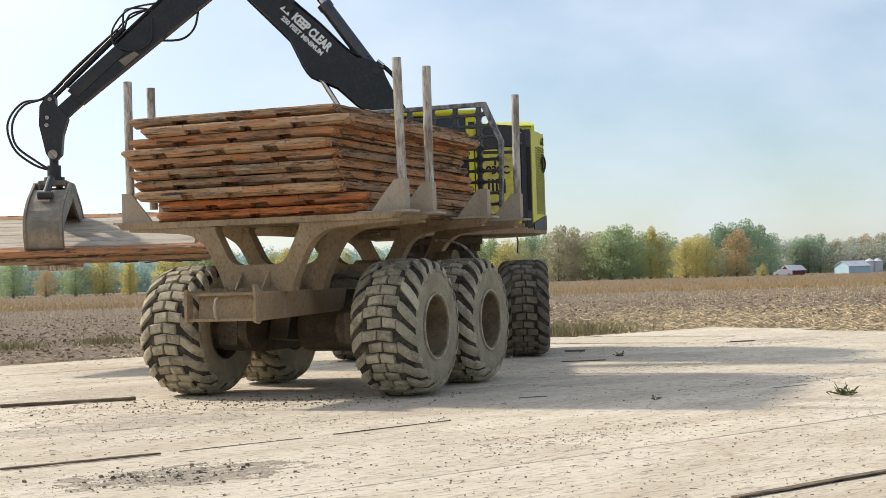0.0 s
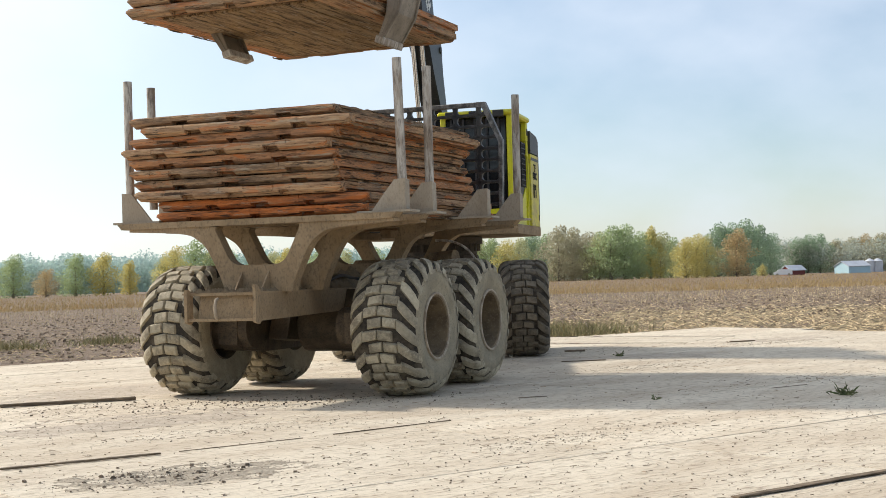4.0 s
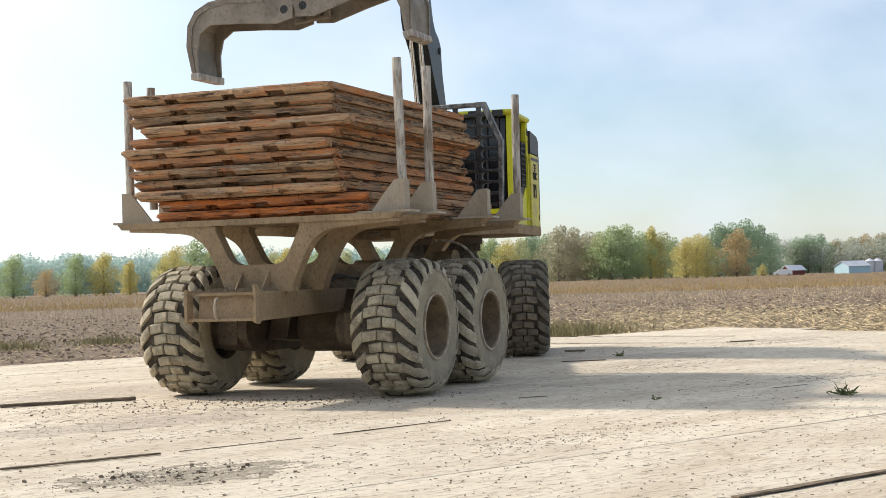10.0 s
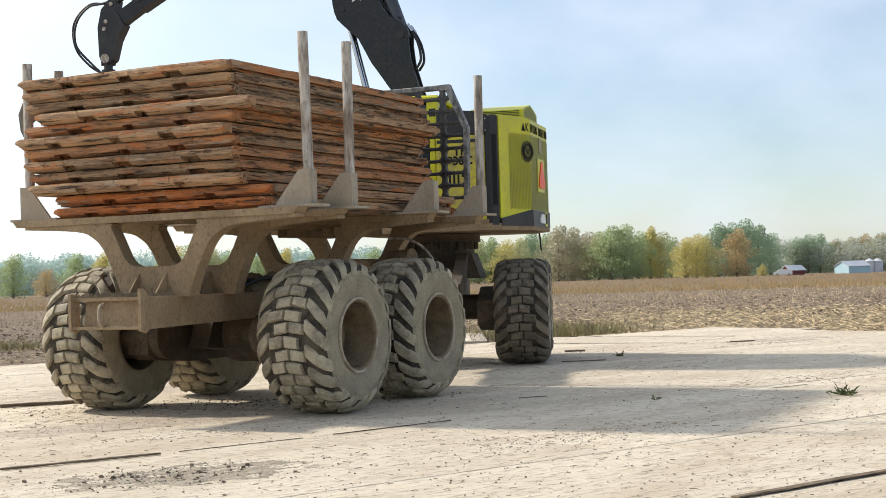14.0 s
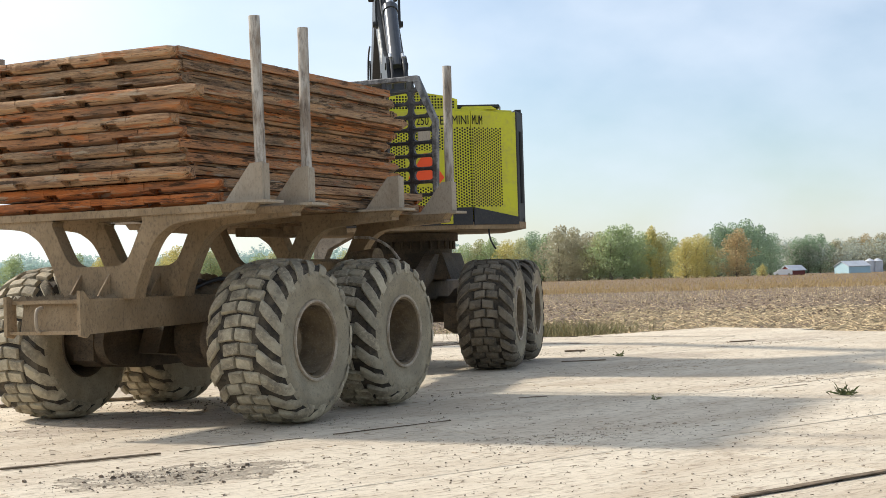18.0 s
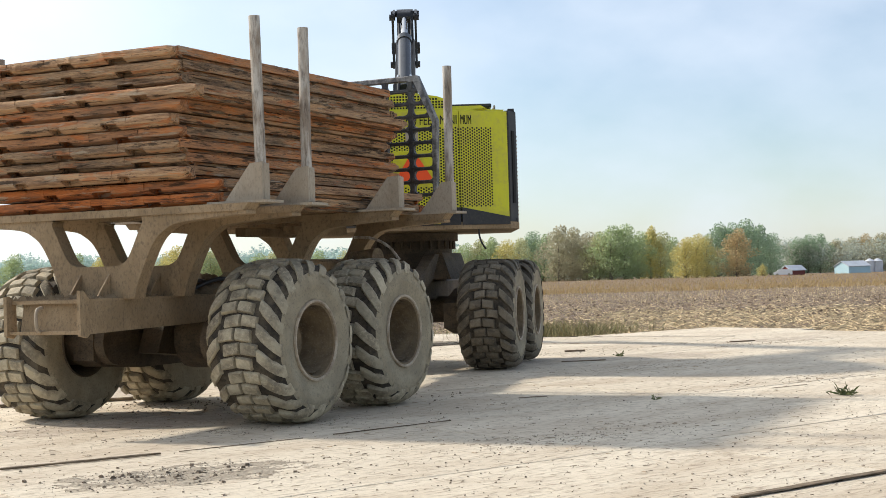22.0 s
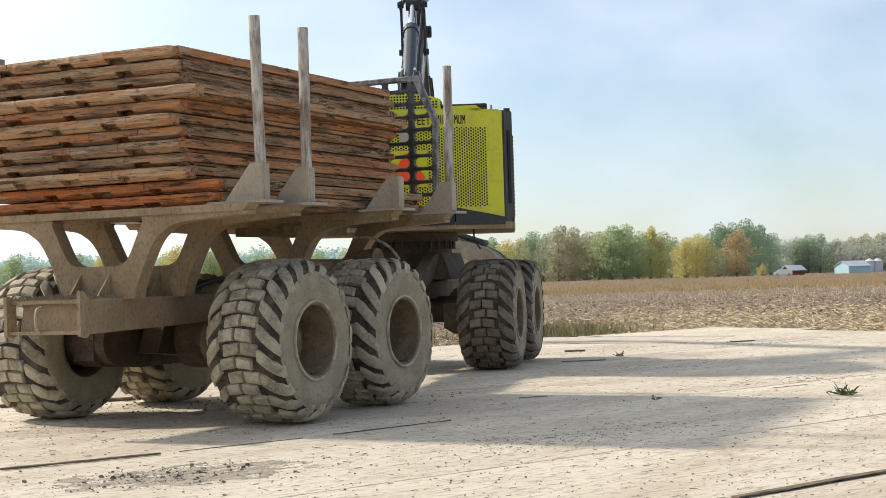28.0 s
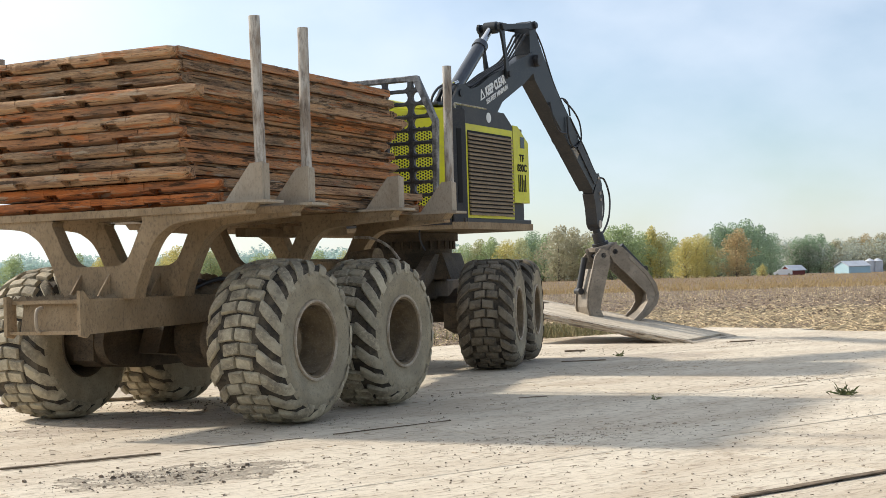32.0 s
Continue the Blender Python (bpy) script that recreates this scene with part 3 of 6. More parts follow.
for _ in range(1500):
    c = Vector((random.uniform(-0.6, 0.34), -1.6 + abs(random.gauss(0, 0.35)), 1.272)) if random.random() < 0.6 else Vector((random.uniform(-0.6, 0.34), random.uniform(-1.5, 3.0), 1.272))
    r = random.uniform(0.006, 0.022) if random.random() < 0.85 else random.uniform(0.02, 0.05)
    i = len(V)
    V.extend([tuple(c + Vector(q) * r * random.uniform(0.6, 1.3)) for q in ((1, 0, 0), (-0.5, 0.9, 0), (-0.5, -0.9, 0), (0.1, 0, 1.1))])
    F.extend([(i, i + 1, i + 3), (i + 1, i + 2, i + 3), (i + 2, i, i + 3)])
def mud_heap(x0, x1, y0, y1, z, high, seed):
    """A crust of dried mud on the frame, lumpy and thinning out to its edges."""
    nx, ny = 26, 60
    W, Q = [], []
    for j in range(ny + 1):
        for i in range(nx + 1):
            a, b = i / nx, j / ny
            rim = min(1.0, 6 * min(a, 1 - a, b, 1 - b))
            x, y = x0 + (x1 - x0) * a, y0 + (y1 - y0) * b
            h = max(0.0, 0.45 + 0.9 * noise.fractal((x * 3, y * 3, seed), 0.8, 2.1, 5)) * high
            W.append((x + 0.02 * noise.noise((y * 9, x * 9, seed)), y, z - 0.01 + h * rim + 0.012 * abs(noise.noise((x * 24, y * 24, seed)))))
    for j in range(ny):
        for i in range(nx):
            q = j * (nx + 1) + i
            Q.append((q, q + 1, q + nx + 2, q + nx + 1))
    me = bpy.data.meshes.new("mud_crust")
    me.from_pydata(W, [], Q)
    me.materials.append(M_rim)
    tagged(part("mud_crust", me, None, forwarder), kind="stuff")


mud_heap(-0.60, 0.34, -0.90, -0.35, 1.27, 0.07, 2.0)
mud_heap(-0.60, 0.36, -0.10, 1.65, 1.27, 0.20, 5.0)
mud_heap(-0.60, 0.36, 1.95, 2.95, 1.27, 0.24, 9.0)
me = bpy.data.meshes.new("dirt_layer")
me.from_pydata(V, [], F)
me.materials.append(M_rim)
tagged(part("dirt_layer", me, None, forwarder), kind="stuff")
bm = bmesh.new()
rod(bm, (-1.0, BOGIE / 2, 0.80), (1.0, BOGIE / 2, 0.80), 0.20)
rod(bm, (-0.34, BOGIE / 2, 0.80), (0.34, BOGIE / 2, 0.80), 0.33)
part("axle", bm, M_shaded_mud, forwarder, smooth=40)
for s in (1, -1):
    bm = bmesh.new()
    prism(bm, [(-0.25, 0.62), (-0.1, 0.55), (0.5, 0.5), (1.35, 0.5), (1.95, 0.55), (2.1, 0.62), (2.1, 0.98), (1.9, 1.06), (1.2, 1.18), (0.65, 1.18), (-0.05, 1.06), (-0.25, 0.98)], "x", s * 0.72, s * 0.98)
    part("bogie_beam", bm, M_shaded_mud, forwarder)
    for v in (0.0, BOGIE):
        part("wheel_drive", shape(rod, (s * 0.60, v, 0.80), (s * 1.25, v, 0.80), 0.24, seg=20), M_shaded_mud, forwarder, smooth=40)
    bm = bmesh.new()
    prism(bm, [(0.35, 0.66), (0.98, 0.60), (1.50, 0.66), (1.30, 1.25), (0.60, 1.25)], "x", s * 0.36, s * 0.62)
    part("axle_mount", bm, M_shaded_mud, forwarder)
bm = bmesh.new()
rod(bm, (-0.35, -0.9, 1.36), (-0.05, 0.2, 1.36), 0.055)
part("hydraulic_pipe", bm, M_dark, forwarder, smooth=40)

part("hose_roll", shape(rod, (0.55, 2.95, 1.60), (0.95, 2.85, 1.63), 0.10, seg=12), M_rim, forwarder, "mud-caked roll on the frame", smooth=40)
part("guard_strip", shape(hose, [(0.72, 2.7, 1.86), (0.95, 2.72, 1.84), (1.15, 2.74, 1.74), (1.28, 2.76, 1.58)], 0.016), M_stake, forwarder, smooth=60)
for x0, y0 in ((-0.18, 0.3), (0.16, 0.5), (0.05, 1.3), (-0.25, 1.9), (0.28, 0.9), (0.22, 2.2), (-0.4, 0.9)):
    part("hydraulic_hose", shape(hose, [(x0, y0 - 0.9, 1.30), (x0 + 0.04, y0 - 0.4, 1.42), (x0 - 0.05, y0 + 0.2, 1.38), (x0 + 0.1, y0 + 0.8, 1.32)], 0.022), M_hose, forwarder, smooth=60)

# bunk: four bolsters on forked plates, their gussets and stakes
HALF = [(0.43, 1.26), (0.48, 1.42), (0.64, 1.74), (0.78, 1.88), (1.0, 1.955), (1.70, 2.0), (1.70, 2.03), (0.62, 2.03), (0.54, 1.97), (0.40, 1.70), (0.33, 1.61), (0.24, 1.57)]


def rounded(pts, sub=4):
    """The outline's points joined by a smooth line."""
    P, out = [Vector(q) for q in pts], []
    for k in range(len(P) - 1):
        p0, p1, p2, p3 = P[max(k - 1, 0)], P[k], P[k + 1], P[min(k + 2, len(P) - 1)]
        for j in range(sub):
            t = j / sub
            out.append(tuple(0.5 * (2 * p1 + (p2 - p0) * t + (2 * p0 - 5 * p1 + 4 * p2 - p3) * t * t + (3 * p1 - p0 - 3 * p2 + p3) * t ** 3)))
    return out + [tuple(P[-1])]


HALF = rounded(HALF[:6]) + rounded(HALF[6:])
FORK = HALF + [(-x, z) for x, z in reversed(HALF)]
BOLSTERS = (-1.08, -0.30, 1.72, 3.00)
for v in BOLSTERS:
    bm = bmesh.new()
    prism(bm, [(x + 0.06, z) for x, z in FORK], "y", v - 0.02, v + 0.14)
    part("fork", bm, M_steel, forwarder)
    for x in (-0.14, 0.20):
        bm = bmesh.new()
        prism(bm, [(v - 0.22, 1.27), (v - 0.02, 1.27), (v - 0.02, 1.50)], "x", x - 0.008, x + 0.008)
        part("stiffener", bm, M_steel, forwarder)
    bm = bmesh.new()
    prism(bm, [(-1.74, 2.03), (-1.80, 2.10), (1.80, 2.10), (1.74, 2.03)], "y", v - 0.04, v + 0.16)
    part("bolster", bm, M_steel, forwarder)
for s in (1, -1):
    bm = bmesh.new()
    box(bm, (s * 0.25, 1.9, 1.90), (s * 0.40, 3.1, 2.0), 0.01)
    part("bunk_rail", bm, M_steel, forwarder)
STAKES = [(1, -0.86, 3.82, -0.03), (1, -0.06, 3.82, 0.0), (1, 3.12, 3.82, 0.01), (-1, -0.86, 3.82, 0.0), (-1, -0.36, 3.80, 0.0)]
for s in (1, -1):
    for v in (-0.86, -0.06, 1.80, 3.12):
        bm = bmesh.new()
        prism(bm, [(s * 1.43, 2.125), (s * 1.44, 2.14), (s * 1.71, 2.465), (s * 1.84, 2.475), (s * 1.84, 2.125)], "y", v - 0.085, v - 0.058)
        box(bm, (s * 1.28, v - 0.16, 2.10), (s * 1.92, v + 0.14, 2.125))
        box(bm, (s * 1.715, v - 0.058, 2.125), (s * 1.838, v + 0.055, 2.468), 0.012)
        part("gusset", bm, M_gusset, forwarder)
for s, v, top, lean in STAKES:
    bm = bmesh.new()
    rod(bm, (s * 1.775, v, 2.3), (s * 1.775 + lean, v, top), 0.052, seg=16)
    part("stake", bm, M_stake, forwarder, "weathered grey steel pipe stake", smooth=40)


# headboard: a black guard with rounded slots between the load and the cab
def slotted(bm, y0, y1, outline, slots, seg=5):
    """A plate in the x-z plane made of bars round rounded slots."""
    for x0, z0, x1, z1 in outline:
        box(bm, (x0, y0, z0), (x1, y1, z1), 0.008)
    for cx, cz, w, h in slots:
        for sx in (1, -1):
            for sz in (1, -1):
                x, z = cx + sx * w / 2, cz + sz * h / 2
                r = h * 0.42
                pts = [(x, z)] + [(x - sx * r + sx * r * math.cos(a), z - sz * r + sz * r * math.sin(a)) for a in (k * math.pi / 2 / seg for k in range(seg + 1))]
                prism(bm, pts, "y", y0 + 0.004, y1 - 0.004)


hb = part("headboard", shape(box, (-1.30, 3.44, 2.02), (1.40, 3.56, 2.14), 0.01), M_dark, forwarder, "black slotted steel headboard")
posts = [1.115 - 0.35 * k for k in range(7)] + [-1.26]
rowz = [2.20 + 0.158 * k for k in range(10)]
bm = bmesh.new()
bars, slots = [], []
for x in posts:
    bars.append((x - 0.032, 2.1, x + 0.032, 3.76))
for z in rowz + [3.76]:
    edge = 1.41 if z < 3.25 else 1.41 - (z - 3.25) * 0.47
    bars.append((-1.27, z - 0.021, edge, z + 0.021))
    if z < 3.7:
        right = min(1.40, 1.41 - (z + 0.08 - 3.25) * 0.47)
        slots.append(((1.147 + right) / 2, z + 0.079, right - 1.147, 0.118))
for a, b in zip(posts, posts[1:]):
    for z in rowz:
        slots.append(((a + b) / 2, z + 0.079, a - b - 0.064, 0.118))
slotted(bm, 3.46, 3.52, bars, slots)
part("guard_grid", bm, M_grid, hb)
bm = bmesh.new()
prism(bm, [(1.10, 3.80), (1.22, 3.80), (1.47, 3.24), (1.44, 2.30), (1.39, 2.30), (1.41, 3.22), (1.17, 3.73), (1.10, 3.73)], "y", 3.45, 3.53)
part("guard_side", bm, M_guard, hb, "dusty grey worn edge of the guard")
bm = bmesh.new()
box(bm, (-1.25, 3.452, 3.735), (1.14, 3.535, 3.80), 0.01)
part("guard_top", bm, M_guard, hb)

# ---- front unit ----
front = part("front_frame", shape(box, (-0.40, 0.0, 1.0), (0.40, 6.2, 1.32), 0.03), M_shaded_mud, forwarder)
moving.append((front, front_in_rear))
bm = bmesh.new()
rod(bm, (0, 0, 0.9), (0, 0, 1.42), 0.17)
part("hitch_pin", bm, M_shaded_mud, front, smooth=40)
bm = bmesh.new()
prism(bm, [(-0.75, 1.32), (0.75, 1.32), (0.62, 1.72), (-0.62, 1.72)], "y", 3.79, 5.29)
part("turret_base", bm, M_shaded_mud, front)
bm = bmesh.new()
rod(bm, (0, NOSE, 1.70), (0, NOSE, 1.92), 0.62, seg=32)
for k in range(28):
    a = 2 * math.pi * k / 28
    rod(bm, (0.66 * math.cos(a), NOSE + 0.66 * math.sin(a), 1.78), (0.66 * math.cos(a), NOSE + 0.66 * math.sin(a), 1.95), 0.022, seg=6)
rod(bm, (0, NOSE, 1.9), (0, NOSE, 2.02), 0.72, seg=32)
part("slew_ring", bm, M_shaded_mud, front, smooth=40)
bm = bmesh.new()
rod(bm, (-1.0, 3.565 + BOGIE / 2, 0.86), (1.0, 3.565 + BOGIE / 2, 0.86), 0.20)
part("front_axle", bm, M_shaded_mud, front, smooth=40)
for s in (1, -1):
    bm = bmesh.new()
    prism(bm, [(3.31, 0.62), (4.06, 0.5), (4.91, 0.5), (5.66, 0.62), (5.66, 0.98), (4.76, 1.18), (4.21, 1.18), (3.31, 0.98)], "x", s * 0.72, s * 0.98)
    part("front_bogie_beam", bm, M_shaded_mud, front)
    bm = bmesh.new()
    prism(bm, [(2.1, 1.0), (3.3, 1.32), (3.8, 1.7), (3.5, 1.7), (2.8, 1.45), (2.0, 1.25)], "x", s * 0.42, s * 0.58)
    part("side_bracket", bm, M_shaded_mud, front)


# ---- upper structure: engine house, cab and slewing deck ----
upper = part("upper_structure", shape(prism, [(-1.47, -1.38), (-0.75, -1.73), (0.75, -1.73), (1.47, -1.38), (1.60, -1.17), (1.60, 1.02), (1.2, 1.10), (-1.2, 1.20), (-1.57, 1.05), (-1.55, -1.25)], "z", 2.03, 2.13), M_steel, forwarder)
moving.append((upper, upper_in_rear))
bm = bmesh.new()
prism(bm, [(-1.40, -1.30), (-0.72, -1.63), (0.72, -1.63), (1.40, -1.30), (1.48, -1.15), (1.48, 0.96), (-1.46, 0.96), (-1.46, -1.15)], "z", 2.09, 3.60)
part("house_core", bm, M_dark, upper)
# rear: three yellow perforated panels over a dark skirt
REAR = [(-1.439, -1.357), (-0.743, -1.69), (0.743, -1.69), (1.439, -1.357)]
for k in range(3):
    (x0, y0), (x1, y1) = REAR[k], REAR[k + 1]
    w = math.hypot(x1 - x0, y1 - y0)
    m = Matrix.Translation((x0, y0, 0)) @ Matrix.Rotation(math.atan2(y1 - y0, x1 - x0), 4, "Z")
    pn = part("rear_panel", shape(box, (0.0, -0.03, 2.16), (w, 0.02, 3.72), 0.003), M_yellow, upper, "bright yellow perforated panel", m)
    bm = bmesh.new()
    a, b = (0.25, w) if k == 0 else (0.022, w - 0.25) if k == 2 else (0.02, w - 0.005)
    i, x = 0, a
    V, F = [], []
    while x < b:
        z = 2.36 + (0.021 if i % 2 else 0)
        while z < 3.48:
            j = len(V)
            for q in range(6):
                V.append((x + 0.0145 * math.cos(q * math.pi / 3), -0.0335, z + 0.0145 * math.sin(q * math.pi / 3)))
            F.append(tuple(range(j, j + 6)))
            z += 0.042
        x += 0.0365
        i += 1
    me = bpy.data.meshes.new("perforation")
    me.from_pydata(V, [], F)
    me.materials.append(M_hole)
    tagged(part("perforation", me, None, pn), kind="stuff")
    bm = bmesh.new()
    z0, z1 = (2.20, 2.34) if k == 0 else (2.34, 2.20)
    prism(bm, [(0.0, 2.09), (w, 2.09), (w, z1), (0.0, z0)] if k != 1 else [(0, 2.09), (w, 2.09), (w, 2.34), (0, 2.34)], "y", -0.05, 0.02)
    part("rear_skirt", bm, M_dark, upper, "", m)
    if k == 1:
        fit_text("warning_text", "EEP CLEAR - 250 FEET MINI", 1.44, 0.13, M_hole, pn, pose(w / 2, -0.034, 3.59, 90))
        bm = bmesh.new()
        prism(bm, [(0.64, 2.70), (1.03, 2.70), (1.09, 2.77), (0.87, 3.12), (0.80, 3.12), (0.58, 2.77)], "y", -0.06, -0.045)
        tri = part("slow_vehicle_triangle", bm, M_orange, pn, "orange slow-vehicle triangle")
        part("backing_plate", shape(box, (0.54, -0.044, 2.64), (1.12, -0.032, 3.16), 0.003), M_yellow, tri)
        part("vent_window", shape(box, (0.73, -0.045, 3.26), (0.91, -0.031, 3.50), 0.004), M_gusset, pn, "grey vent plate")
        part("badge", shape(prism, [(0.60, 2.15), (0.98, 2.15), (1.01, 2.21), (0.90, 2.29), (0.68, 2.29), (0.57, 2.21)], "y", -0.065, -0.05), M_white, upper, "", m)
        plate = part("model_plate", shape(box, (1.02, -0.060, 2.11), (1.20, -0.048, 2.33), 0.003), M_yellow, upper, "", m)
        for q in range(3):
            part("model_bar", shape(box, (1.04 + 0.045 * q, -0.064, 2.15), (1.07 + 0.045 * q, -0.059, 2.31)), M_hole, plate)
    if k == 0:
        fit_text("warning_text", "K", 0.075, 0.13, M_hole, pn, pose(w - 0.055, -0.034, 3.59, 90))
        part("warning_sign", shape(prism, [(w - 0.21, 3.53), (w - 0.105, 3.53), (w - 0.157, 3.66)], "y", -0.036, -0.034), M_hole, pn)
        bm = bmesh.new()
        revolve(bm, [(-0.055, 0.115), (-0.055, 0.095), (0.0, 0.09), (0.0, 0.0)], 24, Matrix.Translation((0.70, 0.0, 3.22)) @ Matrix.Rotation(radians(90), 4, "Z"))
        revolve(bm, [(-0.055, 0.115), (0.02, 0.115)], 24, Matrix.Translation((0.70, 0.0, 3.22)) @ Matrix.Rotation(radians(90), 4, "Z"))
        part("exhaust_pipe", bm, M_hole, pn, "sooty round exhaust outlet")
        part("soot_ring", shape(rod, (0.70, -0.036, 3.22), (0.70, -0.031, 3.22), 0.16, seg=28), M_soot, pn)
    if k == 2:
        fit_text("warning_text", "MUM", 0.17, 0.13, M_hole, pn, pose(0.105, -0.034, 3.59, 90))
# yellow hood over the engine, with a gabled grille and a dark screen
bm = bmesh.new()
prism(bm, [(-1.41, -1.33), (-0.73, -1.655), (0.73, -1.655), (1.41, -1.33), (1.42, 0.2), (0.2, 0.2), (0.2, -0.46), (-1.40, -0.46)], "z", 3.60, 3.755)
part("hood", bm, M_yellow, upper)
GABLE = [(-0.58, 3.755), (-0.58, 3.90), (-0.45, 3.945), (0.0, 4.02), (0.45, 3.945), (0.58, 3.90), (0.58, 3.755)]
grille = part("hood_grille", shape(prism, GABLE, "y", -1.60, -0.75), M_yellow, upper, "yellow perforated intake grille")
V, F = [], []
for q in range(26):
    x, z = -0.54 + 0.0425 * q, 3.785
    while z < 3.995 - 0.17 * abs(x) - (0.03 if abs(x) > 0.46 else 0):
        i = len(V)
        V.extend([(x - 0.013, -1.603, z - 0.013), (x + 0.013, -1.603, z - 0.013), (x + 0.013, -1.603, z + 0.013), (x - 0.013, -1.603, z + 0.013)])
        F.append((i, i + 1, i + 2, i + 3))
        z += 0.040
me = bpy.data.meshes.new("perforation")
me.from_pydata(V, [], F)
me.materials.append(M_hole)
tagged(part("perforation", me, None, grille), kind="stuff")
for s in (1, -1):
    for q in range(5):
        part("louvre", shape(box, (s * 0.577, -1.54, 3.775 + 0.025 * q), (s * 0.592, -0.80, 3.783 + 0.025 * q)), M_dark, grille)
part("hood_step", shape(prism, [(0.62, 3.755), (1.16, 3.755), (1.08, 3.80), (0.66, 3.80)], "y", -1.55, -0.7), M_yellow, upper)
part("hood_screen", shape(box, (0.60, -1.30, 3.80), (1.24, -0.62, 3.855), 0.012), M_black, upper)
part("hanging_hose", shape(hose, [(1.0, -1.5, 2.06), (1.0, -1.52, 1.95), (1.03, -1.52, 1.84), (1.09, -1.52, 1.74)], 0.013), M_hose, upper)
# dark corner columns with a vertical slot
for s in (1, -1):
    m = Matrix.Translation((1.51, -1.24, 0) if s > 0 else (-1.485, -1.30, 0)) @ Matrix.Rotation(s * radians(58), 4, "Z")
    cc = part("corner_column", shape(box, (-0.125 if s > 0 else -0.065, -0.03, 2.09), (0.125 if s > 0 else 0.07, 0.05, 3.74), 0.015), M_dark, upper, "", m)
    part("air_slot", shape(box, (-0.035, -0.04, 2.4), (0.035, -0.025, 3.45)), M_hole, cc)
# right side: a black top panel over a louvred yellow door and a yellow front panel
bm = bmesh.new()
prism(bm, [(-1.20, 3.05), (-1.20, 3.78), (0.16, 3.78), (0.44, 3.60), (0.44, 3.05)], "x", 1.40, 1.49)
part("side_top_panel", bm, M_dark, upper, "dark panel with a pale badge")
part("side_badge", shape(rod, (1.48, -0.36, 3.67), (1.495, -0.36, 3.67), 0.075, seg=20), M_white, upper)
door = part("louvre_door", shape(box, (1.43, -1.14, 2.18), (1.495, 0.43, 3.54), 0.01), M_yellow, upper, "yellow engine door with brown dusty louvres")
for k in range(21):
    z = 2.24 + k * 0.057
    part("slat", shape(prism, [(1.485, z), (1.525, z - 0.012), (1.53, z + 0.006), (1.49, z + 0.036)], "y", -1.06, 0.36), M_slat, door)
bm = bmesh.new()
box(bm, (1.490, -1.07, 2.23), (1.500, 0.37, 3.44))
part("louvre_recess", bm, M_hole, door)
bm = bmesh.new()
prism(bm, [(0.46, 2.45), (0.46, 3.62), (0.62, 3.62), (0.99, 3.38), (0.99, 2.45)], "x", 1.42, 1.49)
fp = part("front_side_panel", bm, M_yellow, upper)
for tx, z in (("TF", 3.13), ("830C", 2.98)):
    writing("model_text", tx, 0.15, M_hole, fp, pose(1.493, 0.74, z, 90, 0, 90), bold=0.005)
for k, hgt in enumerate((0.26, 0.26, 0.26, 0.18, 0.26)):
    part("vent_bar", shape(box, (1.491, 0.60 + 0.06 * k, 2.62), (1.496, 0.63 + 0.06 * k, 2.62 + hgt)), M_hole, fp)
part("panel_window", shape(box, (1.491, 0.70, 3.29), (1.496, 0.84, 3.46)), M_glass, fp)
part("side_skirt", shape(box, (1.42, -1.22, 2.12), (1.505, 1.0, 2.19), 0.01), M_dark, upper)
for ob in upper.children:
    if ob.name.split(".")[0] in ("side_top_panel", "side_badge", "louvre_door", "front_side_panel", "side_skirt"):
        ob.matrix_basis = Matrix.Translation((0.08, 0, 0))
# left side: a dark sloping band over a yellow door with the model's name
bm = bmesh.new()
prism(bm, [(-1.26, 3.47), (-1.26, 3.72), (-1.10, 3.80), (-0.46, 3.85), (-0.46, 3.47)], "x", -1.49, -1.38)
band = part("left_top_panel", bm, M_dark, upper)
for y, z in ((-1.2, 3.51), (-1.2, 3.68), (-0.8, 3.76), (-0.5, 3.8), (-0.5, 3.51)):
    part("bolt", shape(rod, (-1.50, y, z), (-1.488, y, z), 0.012, seg=6), M_stake, band)
part("left_end_strip", shape(box, (-1.49, -1.255, 2.14), (-1.40, -1.19, 3.47), 0.008), M_dark, upper)
lp = part("left_side_panel", shape(box, (-1.495, -1.18, 2.19), (-1.43, -0.44, 3.45), 0.01), M_dirty_yellow, upper, "yellow service door with the model name")
part("stripe", shape(box, (-1.499, -1.16, 3.34), (-1.494, -0.46, 3.39)), M_dark, lp)
for tx, z in (("TF", 3.21), ("830C", 3.07)):
    writing("model_text", tx, 0.178, M_hole, lp, pose(-1.498, -0.80, z, 90, 0, -90), bold=0.005)
for k, hgt in enumerate((0.24, 0.24, 0.24, 0.10, 0.24)):
    part("vent_bar", shape(box, (-1.500, -0.66 - 0.065 * k, 2.93 - hgt), (-1.494, -0.63 - 0.065 * k, 2.93)), M_hole, lp)
bm = bmesh.new()
rod(bm, (-1.50, -1.13, 2.3), (-1.50, -1.13, 2.4), 0.012, seg=6)
part("door_handle", bm, M_dark, lp)
part("left_skirt", shape(box, (-1.505, -1.22, 2.12), (-1.42, 1.0, 2.19), 0.01), M_steel, upper)
for ob in upper.children:
    if ob.name.split(".")[0] in ("left_top_panel", "left_end_strip", "left_side_panel", "left_skirt"):
        ob.matrix_basis = Matrix.Translation((-0.05, 0, 0))
